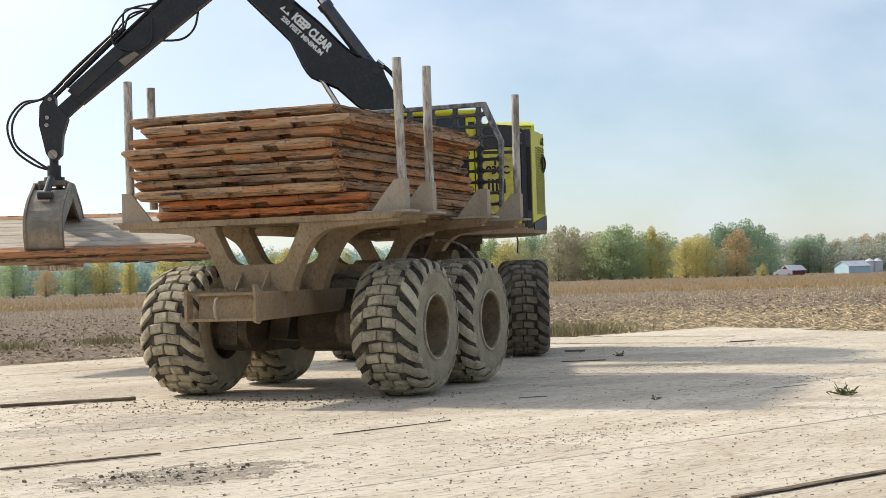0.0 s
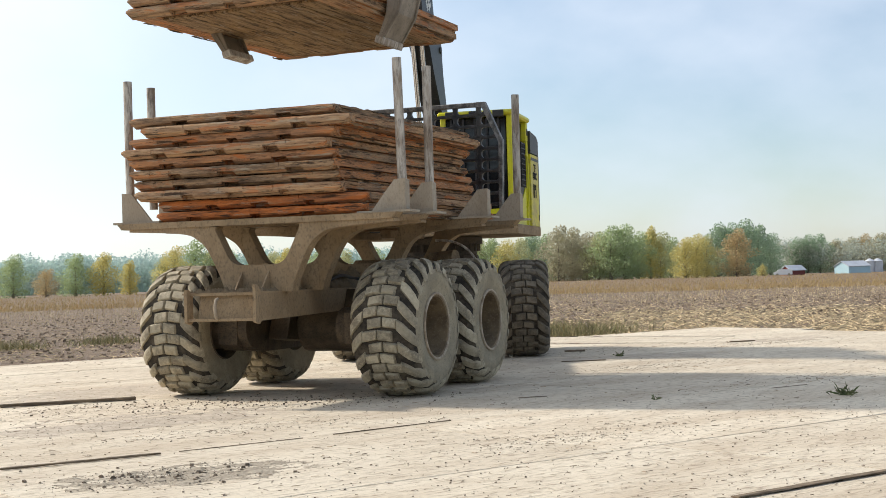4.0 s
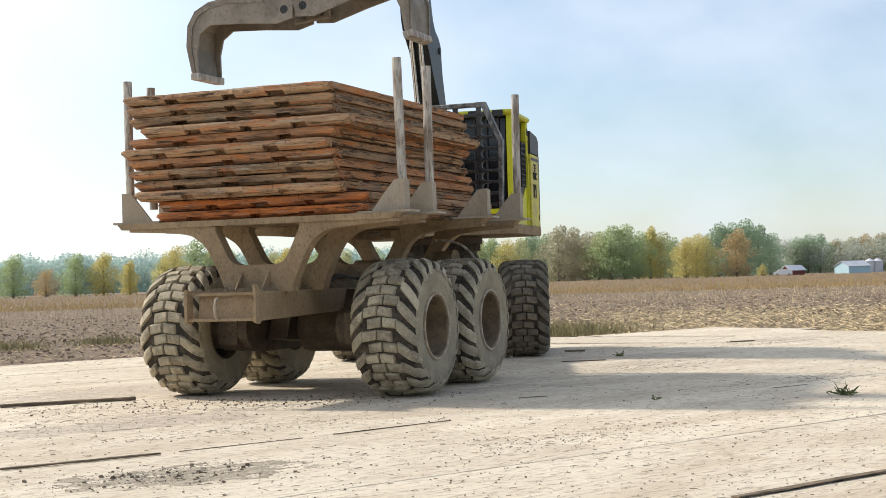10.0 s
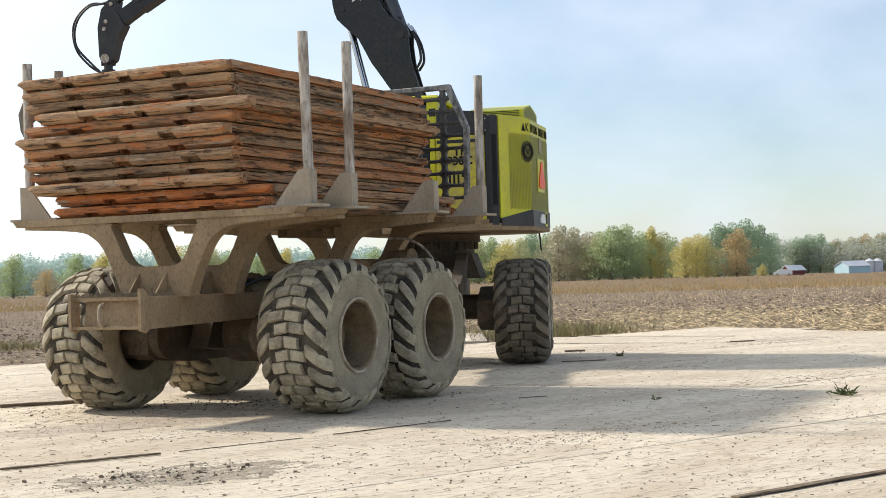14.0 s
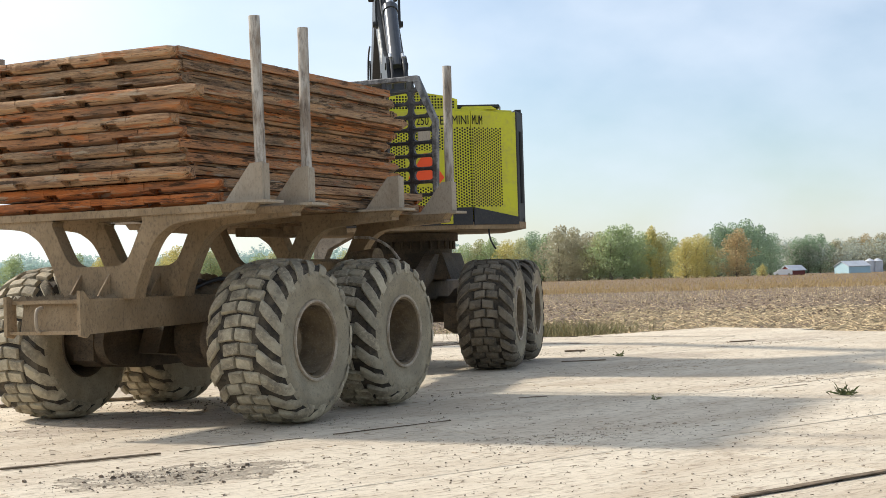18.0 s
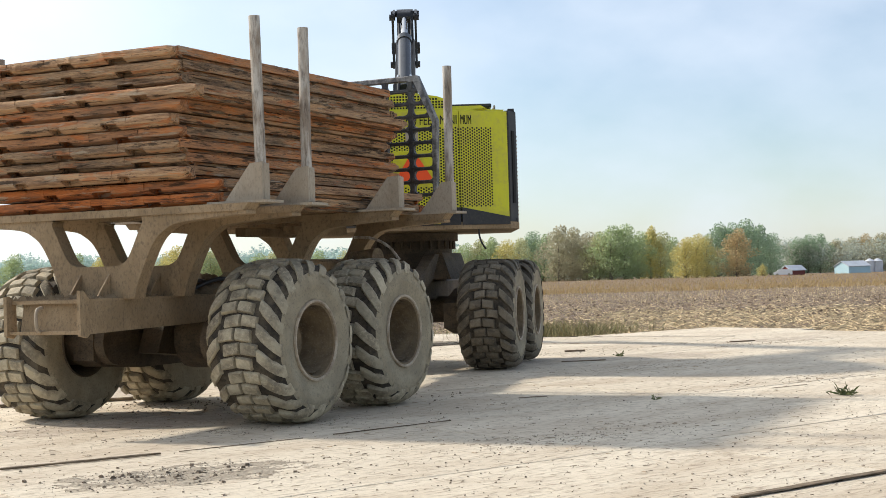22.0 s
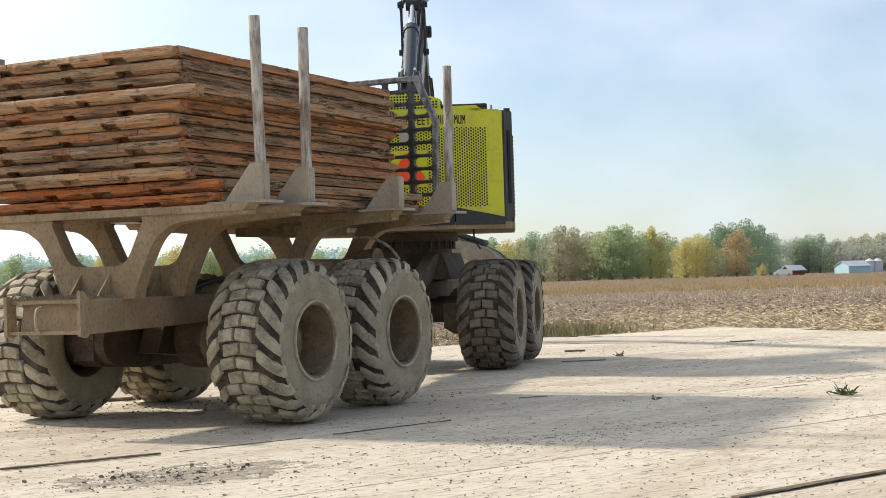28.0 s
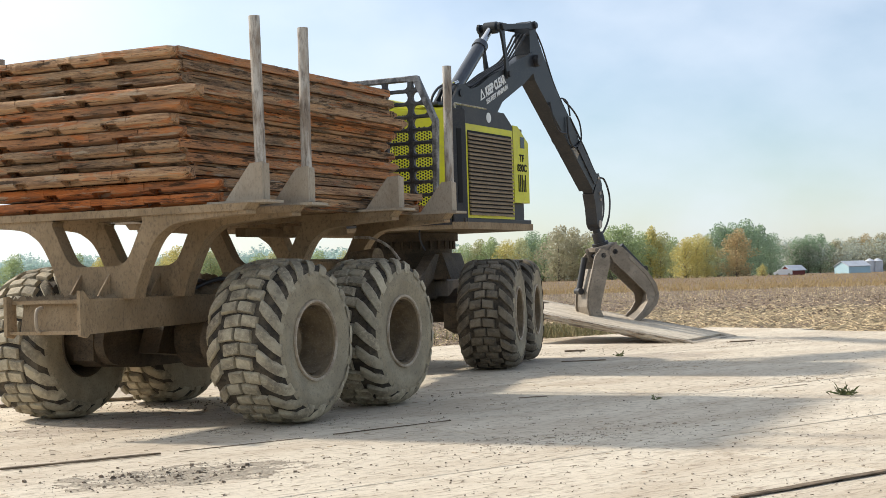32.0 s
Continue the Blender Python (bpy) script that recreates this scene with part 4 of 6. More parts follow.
# cab at the front, behind the headboard
cab = part("cab", shape(box, (-1.42, -0.40, 2.13), (-0.34, 0.98, 3.98), 0.03), M_glass, upper, "dark glazed cab in a yellow frame")
for x, y in ((-1.46, -0.38), (-0.34, -0.38), (-1.46, 0.98), (-0.34, 0.98)):
    part("cab_post", shape(box, (x - 0.045, y - 0.045, 2.13), (x + 0.045, y + 0.045, 4.0), 0.012), M_yellow, cab)
part("cab_roof", shape(box, (-1.54, -0.50, 3.99), (-0.26, 1.10, 4.08), 0.03), M_yellow, cab)
part("cab_sill", shape(prism, [(-0.42, 2.13), (1.02, 2.13), (1.02, 2.45), (0.3, 2.45), (-0.42, 2.95)], "x", -1.475, -0.32), M_yellow, cab)
part("lamp_box", shape(box, (-1.50, -0.47, 3.66), (-1.30, -0.30, 3.98), 0.01), M_yellow, cab)
part("lamp_glass", shape(box, (-1.506, -0.44, 3.76), (-1.50, -0.34, 3.88)), M_dark, cab)
part("side_window", shape(box, (-1.478, 0.16, 2.5), (-1.455, 0.92, 3.92), 0.01), M_dark, cab)
for k in range(5):
    part("grille_bar", shape(box, (-1.482, -0.31 + 0.09 * k, 2.85), (-1.458, -0.295 + 0.09 * k, 3.62)), M_dark, cab)
for k in range(9):
    part("grille_bar", shape(box, (-1.480, -0.32, 2.88 + 0.09 * k), (-1.460, 0.07, 2.895 + 0.09 * k)), M_dark, cab)
for k in range(5):
    part("cab_guard_bar", shape(box, (-1.3 + 0.2 * k, 1.01, 2.45), (-1.27 + 0.2 * k, 1.035, 3.95)), M_dark, cab)
part("cab_rail", shape(hose, [(-1.52, -0.05, 2.5), (-1.56, -0.05, 2.6), (-1.56, -0.05, 3.3), (-1.52, -0.05, 3.4)], 0.014), M_yellow, cab)
for x in (-1.3, -0.9, -0.5):
    part("work_lamp", shape(box, (x - 0.09, 1.05, 3.96), (x + 0.09, 1.14, 4.07), 0.01), M_dark, cab)
# boom tower and grab rail
for s in (1, -1):
    bm = bmesh.new()
    prism(bm, [(-0.7, 2.1), (-0.42, 3.3), (-0.19, 3.48), (0.08, 3.3), (0.75, 2.6), (0.9, 2.1)], "x", s * 0.2, s * 0.27)
    part("boom_tower", bm, M_black, upper)
bm = bmesh.new()
for y in (-0.9, 0.1):
    rod(bm, (1.3, y, 3.7), (1.3, y, 3.86), 0.015, seg=8)
rod(bm, (1.3, -0.9, 3.86), (1.3, 0.1, 3.86), 0.015, seg=8)
part("grab_rail", bm, M_stake, upper)

# ---- boom ----
BOOM_TOP = [(5.29, 0.06), (5.12, 0.17), (4.5, 0.21), (3.97, 0.22), (3.25, 0.26), (2.72, 0.24), (2.44, 0.28), (2.24, 0.42), (2.10, 0.465), (1.98, 0.44), (1.86, 0.375), (1.60, 0.28), (1.13, 0.19), (0.5, 0.16), (0.05, 0.17), (-0.13, 0.06)]
BOOM_LOW = [(-0.13, -0.10), (0.05, -0.17), (0.6, -0.16), (1.29, -0.22), (1.90, -0.31), (2.34, -0.32), (2.66, -0.44), (2.80, -0.485), (2.92, -0.475), (3.05, -0.44), (3.49, -0.27), (3.72, -0.26), (4.5, -0.24), (5.12, -0.16), (5.29, -0.08)]
boom = part("main_boom", shape(prism, BOOM_TOP + BOOM_LOW, "x", -0.17, -0.13), M_black, forwarder, "black main boom with white warning letters")
moving.append((boom, boom_in_rear))
part("boom_plate", shape(prism, BOOM_TOP + BOOM_LOW, "x", 0.13, 0.17), M_black, boom)
part("boom_core", shape(prism, [(y, z - 0.015) for y, z in BOOM_TOP[1:8]] + [(1.86, 0.28), (1.13, 0.16), (0.05, 0.14), (0.05, -0.12), (1.29, -0.15), (2.3, -0.18), (2.75, -0.16), (3.2, -0.2), (3.49, -0.24), (4.5, -0.22), (5.0, -0.16)], "x", -0.13, 0.13), M_black, boom)
for s in (1, -1):
    part("boom_pin", shape(rod, (s * 0.17, L_BOOM, 0), (s * 0.25, L_BOOM, 0), 0.11, seg=18), M_dark, boom)
    part("boom_pin", shape(rod, (s * 0.17, 2.9, -0.34), (s * 0.185, 2.9, -0.34), 0.05, seg=14), M_dark, boom)
    part("boom_pin", shape(rod, (s * 0.17, 2.05, 0.33), (s * 0.19, 2.05, 0.33), 0.06, seg=14), M_dark, boom)
    rz = 90 if s > 0 else -90
    fit_text("warning_text", "KEEP CLEAR", 0.84, 0.165, M_white, boom, Matrix.Translation((s * 0.172, 3.32 + 0.03 * s, 0.075)) @ pose(0, 0, 0, 90, 0, rz), bold=0.010)
    fit_text("warning_text", "250 FEET MINIMUM", 0.92, 0.085, M_white, boom, Matrix.Translation((s * 0.172, 3.36 - 0.02 * s, -0.085)) @ pose(0, 0, 0, 90, 0, rz), bold=0.008)
    y = 3.33 - s * 0.545
    bm = bmesh.new()
    prism(bm, [(y - 0.10, 0.0), (y + 0.10, 0.0), (y + 0.012, 0.17), (y - 0.012, 0.17)], "x", s * 0.172, s * 0.176)
    sign = part("warning_sign", bm, M_white, boom)
    part("sign_mark", shape(prism, [(y - 0.05, 0.022), (y + 0.05, 0.022), (y, 0.115)], "x", s * 0.1765, s * 0.178), M_black, sign)
for x in (-0.09, -0.03, 0.03, 0.09):
    part("boom_hose", shape(hose, [(x, 2.3, 0.44), (x, 2.6, 0.29), (x, 3.3, 0.29), (x, 4.2, 0.27), (x * 1.2, 4.75, 0.42), (x * 1.3, 5.1, 0.52), (x * 1.3, 5.35, 0.30)], 0.019), M_hose, boom)
for x in (-0.10, 0.10):
    part("boom_hose", shape(hose, [(x, 2.05, 0.50), (x, 1.80, 0.50), (x, 1.55, 0.42), (x, 1.45, 0.27)], 0.022), M_hose, boom)
    part("hose_fitting", shape(rod, (x, 2.16, 0.49), (x, 2.02, 0.505), 0.028, seg=10), M_chrome, boom)

# ---- stick with its sliding extension ----
SLOPE = 0.103          # the stick's box runs a little above the line from the knee to the grapple's pin
HEAD = Vector((0, -0.50, 0.385))
STICK = [(-0.58, 0.35), (-0.56, 0.45), (-0.44, 0.47), (0.1, 0.40), (0.9, 0.25 + 0.9 * SLOPE), (3.45, 0.17 + 3.45 * SLOPE), (3.45, -0.15 + 3.45 * SLOPE), (1.2, -0.24 + 1.2 * SLOPE), (0.25, -0.25), (-0.12, -0.14)]
stick = part("stick", shape(prism, STICK, "x", -0.15, 0.15), M_black, forwarder)
moving.append((stick, stick_in_rear))
bm = bmesh.new()
rod(bm, (-0.26, 0, 0), (0.26, 0, 0), 0.10, seg=18)
rod(bm, (-0.24, HEAD.y, HEAD.z), (0.24, HEAD.y, HEAD.z), 0.06, seg=14)
part("stick_pin", bm, M_dark, stick)
part("stick_sleeve", shape(prism, [(2.35, 0.20 + 2.35 * SLOPE), (3.40, 0.19 + 3.4 * SLOPE), (3.40, -0.02 + 3.4 * SLOPE), (2.35, 0.0 + 2.35 * SLOPE)], "x", -0.17, 0.17), M_dark, stick)
part("wear_patch", shape(prism, [(2.2, -0.17 + 2.2 * SLOPE), (2.5, -0.165 + 2.5 * SLOPE), (2.5, -0.02 + 2.5 * SLOPE), (2.2, -0.08 + 2.2 * SLOPE)], "x", -0.153, 0.153), M_grapple, stick)
for x in (-0.11, -0.06, 0.06, 0.11):
    part("stick_hose", shape(hose, [(x, -0.3, 0.52), (x, 0.1, 0.54), (x, 0.9, 0.42), (x, 1.7, 0.46), (x, 2.3, 0.50)], 0.016), M_hose, stick)
for x, e in ((0.18, 0.0), (-0.18, 0.06)):
    part("stick_hose", shape(hose, [(x, 1.3 + e, 0.42), (x, 1.75, 0.62 + e), (x, 2.1 + e, 0.66), (x, 2.35, 0.45), (x, 2.2, 0.10 + e), (x, 1.9, 0.06), (x, 1.6, 0.30)], 0.017), M_hose, stick)
part("stick_hose", shape(hose, [(0.17, 0.9, -0.1), (0.20, 1.2, -0.27), (0.2, 1.5, -0.24), (0.17, 1.8, 0.05)], 0.02), M_hose, stick)
ext = part("stick_extension", shape(prism, [(-2.0, 0.345), (-0.42, 0.50), (-0.42, 0.26), (-2.0, 0.125)], "x", -0.10, 0.10), M_black, forwarder)
moving.append((ext, lambda t: stick_in_rear(t) @ Matrix.Translation((0, L_STICK + extend(t), 0))))
neck = part("gooseneck", shape(prism, [(0.04, -0.10), (0.10, -0.02), (0.06, 0.10), (-0.22, 0.50), (-0.46, 0.70), (-0.70, 0.74), (-0.78, 0.64), (-0.66, 0.52), (-0.62, 0.22), (-0.36, 0.10), (-0.10, -0.10)], "x", -0.12, 0.12), M_dark, ext)
for y, z in ((-0.66, 0.65), (-0.40, 0.48), (-0.30, 0.40), (0.0, 0.0)):
    part("neck_pin", shape(rod, (-0.135, y, z), (0.135, y, z), 0.035 if y else 0.08, seg=12), M_stake, neck)
bm = bmesh.new()
rod(bm, (0, -0.66, 0.65), (0, -2.35, 0.56), 0.042)
rod(bm, (0, -1.0, 0.632), (0, -2.4, 0.558), 0.056)
part("extension_cylinder", bm, M_black, ext, smooth=40)
for x, e in ((0.05, 0.0), (-0.05, 0.07)):
    part("grapple_hose", shape(hose, [(x, -2.3, 0.62), (x, -1.4, 0.70), (x, -0.66, 0.74), (x, -0.30, 0.98 - e), (x, 0.12 - e, 0.92 - e), (x, 0.36 - e, 0.56), (x, 0.34 - e, 0.14), (x, 0.22, -0.14)], 0.02), M_hose, ext)
    part("grapple_hose", shape(hose, [(x * 2, -2.38, 0.56), (x * 2, -2.62, 0.66 + e), (x * 2, -2.85, 0.52), (x * 2, -2.9, 0.34), (x * 2, -2.7, 0.22)], 0.018), M_hose, ext)


# ---- hydraulic cylinders: a barrel from one pin, a rod from the other ----
def cylinder(pa, pb, length, r, name, reach_in):
    bar = bmesh.new()
    rod(bar, (0, -0.06, 0), (0, length, 0), r)
    rod(bar, (0, length - 0.10, 0), (0, length + 0.02, 0), r * 1.15)
    barrel = part(name + "_barrel", bar, M_barrel, forwarder, smooth=40)
    rr = bmesh.new()
    rod(rr, (0, 0.0, 0), (0, reach_in, 0), r * 0.55)
    eye = part(name + "_rod_eye", shape(rod, (-r, 0, 0), (r, 0, 0), r * 0.9), M_black, forwarder, smooth=40)
    piston = part(name + "_rod", rr, M_chrome, forwarder, "polished hydraulic rod", smooth=40)
    moving.append((barrel, lambda t: between(pa(t), pb(t))))
    for p in (piston, eye):
        moving.append((p, lambda t: between(pb(t), pa(t))))


ROCK, ROCKER, LINK = Vector((0, 3.85, 0.12)), 0.825, 1.42


def knee_pin(t):
    """Where the stick cylinder's rod meets the rocker and the link, in the rear unit's space; the rocker follows the stick."""
    a, b, l2, k = boom_angles(t)
    f = max(-0.4, min(1.5, (math.degrees(b - a) + 65) / -26))
    w = radians(84.0 - 33 * f)
    return boom_in_rear(t) @ Vector((0, ROCK.y + ROCKER * math.cos(w), ROCK.z + ROCKER * math.sin(w)))


for x in (-0.20, 0.20):
    for name, base, long in (("rocker_arm", lambda t: boom_in_rear(t) @ ROCK, ROCKER), ("link_bar", lambda t: stick_in_rear(t) @ HEAD, LINK)):
        bm = bmesh.new()
        prism(bm, [(-0.07, -0.04), (-0.04, -0.08), (0.1, -0.07), (0.3, -0.045), (long - 0.3, -0.045), (long - 0.08, -0.07), (long + 0.04, -0.08), (long + 0.07, -0.04), (long + 0.07, 0.04), (long + 0.04, 0.08), (long - 0.08, 0.07), (long - 0.3, 0.045), (0.3, 0.045), (0.1, 0.07), (-0.04, 0.08), (-0.07, 0.04)], "x", x - 0.02, x + 0.02)
        moving.append((part(name, bm, M_black, forwarder), lambda t, base=base: between(base(t), knee_pin(t))))
cylinder(lambda t: boom_in_rear(t) @ Vector((0, 2.05, 0.33)), knee_pin, 1.46, 0.115, "stick_cylinder", 1.6)
for sx in (-0.075, 0.075):
    cylinder(lambda t, sx=sx: upper_in_rear(t) @ Vector((sx, 0.62, 2.5)), lambda t, sx=sx: boom_in_rear(t) @ Vector((sx, 2.9, -0.32)), 1.45, 0.07, "lift_cylinder", 2.2)
for x in (-0.26, 0.26):
    bm = bmesh.new()
    rod(bm, (x * 0.6, 0, 0), (x, 0, 0), 0.055, seg=14)
    moving.append((part("knee_pin", bm, M_dark, forwarder), lambda t: between(knee_pin(t), stick_in_rear(t) @ HEAD)))
    part("knee_pin", shape(rod, (x * 0.6, HEAD.y, HEAD.z), (x, HEAD.y, HEAD.z), 0.055, seg=14), M_dark, stick)
    part("knee_pin", shape(rod, (x * 0.6, ROCK.y, ROCK.z), (x, ROCK.y, ROCK.z), 0.055, seg=14), M_dark, boom)


# ---- grapple ----
def head_pose(t):
    p = tip_in_rear(t)
    return Matrix.Translation(p) @ Matrix.Rotation(radians(wag_a(t) - turn(t)), 4, "Z") @ Matrix.Rotation(radians(sway(t)), 4, "Y")


bm = bmesh.new()
rod(bm, (0, 0, 0.06), (0, 0, -0.20), 0.075)
rod(bm, (-0.12, 0, -0.06), (0.12, 0, -0.06), 0.05)
rod(bm, (0, 0, -0.18), (0, 0, -0.42), 0.115, seg=20)
rod(bm, (0, 0, -0.38), (0, 0, -0.46), 0.17, seg=20)
head = part("grapple_rotator", bm, M_dark, forwarder, smooth=40)
moving.append((head, head_pose))
bm = bmesh.new()
box(bm, (-0.26, -0.24, -0.72), (0.26, -0.20, -0.44), 0.02)
box(bm, (-0.26, 0.20, -0.72), (0.26, 0.24, -0.44), 0.02)
box(bm, (-0.2, -0.2, -0.52), (0.2, 0.2, -0.44))
part("grapple_frame", bm, M_grapple, head)
bm = bmesh.new()
for x in (-0.13, 0.13):
    rod(bm, (x, -0.30, -0.62), (x, 0.30, -0.62), 0.055)
part("jaw_pins", bm, M_dark, head)
JAW = [(-0.12, 0.10), (0.06, 0.18), (0.80, 0.19), (1.08, 0.14), (1.28, 0.03), (1.38, -0.15), (1.39, -0.42), (1.30, -0.76), (1.21, -0.78), (1.23, -0.46), (1.19, -0.26), (1.05, -0.15), (0.6, -0.15), (0.1, -0.17), (-0.12, -0.10)]
for s in (1, -1):
    jaw = part("grapple_jaw", shape(prism, JAW, "y", -0.30, -0.265), M_grapple, forwarder, "worn curved steel grapple jaw")
    part("jaw_plate", shape(prism, JAW, "y", 0.265, 0.30), M_grapple, jaw)
    bm = bmesh.new()
    prism(bm, [(0.30, 0.15), (0.80, 0.16), (1.07, 0.11), (1.26, 0.01), (1.355, -0.16), (1.365, -0.42), (1.28, -0.76), (1.24, -0.76), (1.31, -0.42), (1.30, -0.18), (1.22, -0.03), (1.05, 0.06), (0.79, 0.11), (0.30, 0.10)], "y", -0.312, 0.312)
    part("jaw_back", bm, M_grapple, jaw)
    part("jaw_tip", shape(box, (1.18, -0.315, -0.84), (1.31, 0.315, -0.75), 0.01), M_stake, jaw)
    bm = bmesh.new()
    rod(bm, (0.10, 0, 0.27), (0.80, 0, 0.25), 0.06)
    rod(bm, (0.78, -0.12, 0.25), (0.78, 0.12, 0.25), 0.065)
    part("jaw_cylinder", bm, M_dark, jaw, smooth=40)

    def at(t, s=s):
        return head_pose(t) @ Matrix.Translation((0.13 * s, 0, -0.62)) @ (Matrix() if s > 0 else Matrix.Rotation(math.pi, 4, "Z")) @ Matrix.Rotation(radians(grip(t)), 4, "Y")
    moving.append((jaw, at))


# ---- timber mats ----
MAT_W, MAT_L = 2.69, 4.27
PLANKS = 9
plank_base, core_base, end_base, side_base, foot_base = [], [], [], [], []
for k in range(5):
    bm = bmesh.new()
    w, l = MAT_W / PLANKS * 0.5 - 0.003, MAT_L / 2 - 0.32
    box(bm, (-w, -l, 0), (w, l, 0.036), 0.006)
    for v in bm.verts:
        v.co += Vector((random.uniform(-0.003, 0.003), random.uniform(-0.004, 0.004), random.uniform(-0.003, 0.003)))
    plank_base.append(bm)
for k in range(3):
    bm = bmesh.new()
    wv = random.uniform(0.26, 0.34)
    box(bm, (-MAT_W / 2 + 0.2, -wv / 2, 0.040), (MAT_W / 2 - 0.2, wv / 2, 0.080), 0.006)
    core_base.append(bm)


def ply_board(length, wide, tall, rough, seed):
    """One ply of a mat's long edge, along x: a waney board with splintered arrises."""
    bm = bmesh.new()
    h, cnt, rings = length / 2, 84, []
    for k in range(cnt + 1):
        x = -h + length * k / cnt
        out = rough * (1.2 * noise.noise((x * 1.1, seed, 3)) + 0.6 * noise.noise((x * 5, seed, 8)) + 0.3 * random.uniform(-1, 1))
        if noise.noise((x * 2.1, seed, 20)) > 0.38:
            out += 0.03
        y0 = -wide / 2 + out
        lo, hi = 0.7 * rough * abs(noise.noise((x * 3, seed, 13))), tall - 0.5 * rough * abs(noise.noise((x * 2.4, seed, 17)))
        dent = 0.012 * max(0.0, noise.noise((x * 4, seed, 31)))
        prof = [(y0 + 0.024, lo), (y0 + 0.004, lo + 0.010), (y0 + dent + rough * 0.2 * random.uniform(-1, 1), tall * 0.5), (y0 + 0.003, hi - 0.008), (y0 + 0.014, hi), (wide / 2, tall - 0.001), (wide / 2, 0.002)]
        rings.append([bm.verts.new((x, y, z)) for y, z in prof])
    for a, b in zip(rings, rings[1:]):
        for q in range(7):
            bm.faces.new((a[q], a[(q + 1) % 7], b[(q + 1) % 7], b[q]))
    bm.faces.new(rings[0])
    bm.faces.new(rings[-1][::-1])
    bmesh.ops.recalc_face_normals(bm, faces=bm.faces)
    return bm


def rough_beam(length, wide, notches, kerfs, rough, seed):
    """A full-depth edge timber along x: chamfered, uneven, with notches in its underside, saw kerfs and worn corners."""
    bm = bmesh.new()
    h = length / 2
    cnt = 40 if length < 3 else 110
    xs = [-h + length * k / cnt for k in range(cnt + 1)]
    for c, w in notches:
        xs += [c - w - 0.004, c - w, c + w, c + w + 0.004]
    for c in kerfs:
        xs += [c - 0.006, c, c + 0.006]
    xs = sorted(x for x in xs if -h <= x <= h)
    rings = []
    for k, x in enumerate(xs):
        cut = any(abs(x - c) <= w + 0.001 for c, w in notches)
        nz = (0.040 if cut else 0.0) + rough * abs(noise.noise((x * 3.1, seed, 0))) * 0.7
        up = -0.6 * rough * abs(noise.noise((x * 1.7, seed, 4))) - 0.12 * rough * random.random()
        out = rough * noise.noise((x * 2.7, seed, 9)) + 0.5 * rough * noise.noise((x * 11, seed, 2)) + 0.22 * rough * random.uniform(-1, 1)
        end = 0.05 if k in (0, len(xs) - 1) else 0.0
        saw = 0.010 if any(abs(x - c) < 0.001 for c in kerfs) else 0.0
        y0 = -wide / 2 + out
        prof = [(y0 + 0.065, nz + end * 0.8), (y0 + 0.004, 0.034 + nz * 0.75 + end * 0.6), (y0 + saw * 0.3, 0.062 + 0.4 * rough * noise.noise((x * 5, seed, 7))), (y0 + 0.003 + saw, 0.098 + up - end * 0.3),
                (y0 + 0.012 + saw, 0.116 + up - saw * 0.3 - end * 0.4), (wide / 2, 0.115), (wide / 2, 0.004)]
        if cut:
            prof = [(y0 + 0.145, 0.002), (y0 + 0.145, 0.050), (y0 + 0.002, 0.052)] + prof[3:]
        inset = 0.012 * random.random()
        rings.append([bm.verts.new((x + (inset if k == 0 else -inset if k == len(xs) - 1 else 0), y, z)) for y, z in prof])
    for a, b in zip(rings, rings[1:]):
        ring = len(a)
        for q in range(ring):
            bm.faces.new((a[q], a[(q + 1) % ring], b[(q + 1) % ring], b[q]))
    bm.faces.new(rings[0])
    bm.faces.new(rings[-1][::-1])
    bmesh.ops.recalc_face_normals(bm, faces=bm.faces)
    return bm


for k in range(6):
    cuts = [(c + random.uniform(-0.13, 0.13), random.uniform(0.06, 0.12)) for c in (-0.72, 0.03, 0.75)]
    kerfs = [random.uniform(-1.2, 1.2) for q in range(3)]
    end_base.append(rough_beam(MAT_W, 0.155, cuts, kerfs, 0.010 + 0.004 * (k % 3), 3.7 * k))
    side_base.append(ply_board(MAT_L - 0.12, 0.30, 0.080, 0.014 + 0.007 * (k % 3), 50 + 3.3 * k))
    foot_base.append(ply_board(MAT_L - 0.16, 0.30, 0.034, 0.012 + 0.006 * (k % 3), 90 + 2.7 * k))


def coloured(base, name, material):
    out = []
    for bm in base:
        me = bpy.data.meshes.new(name)
        bm.to_mesh(me)
        me.materials.append(material)
        out.append(me)
    return out


PLANK = [coloured(plank_base, "plank", w) for w in WOODS + [M_mattop, M_pad]]
CORE = [coloured(core_base, "cross_board", w) for w in ENDS]
ENDB = [coloured(end_base, "end_board", w) for w in ENDS]
SIDEB = [coloured(side_base, "edge_timber", w) for w in ENDS]
FOOTB = [coloured(foot_base, "edge_board", w) for w in ENDS]


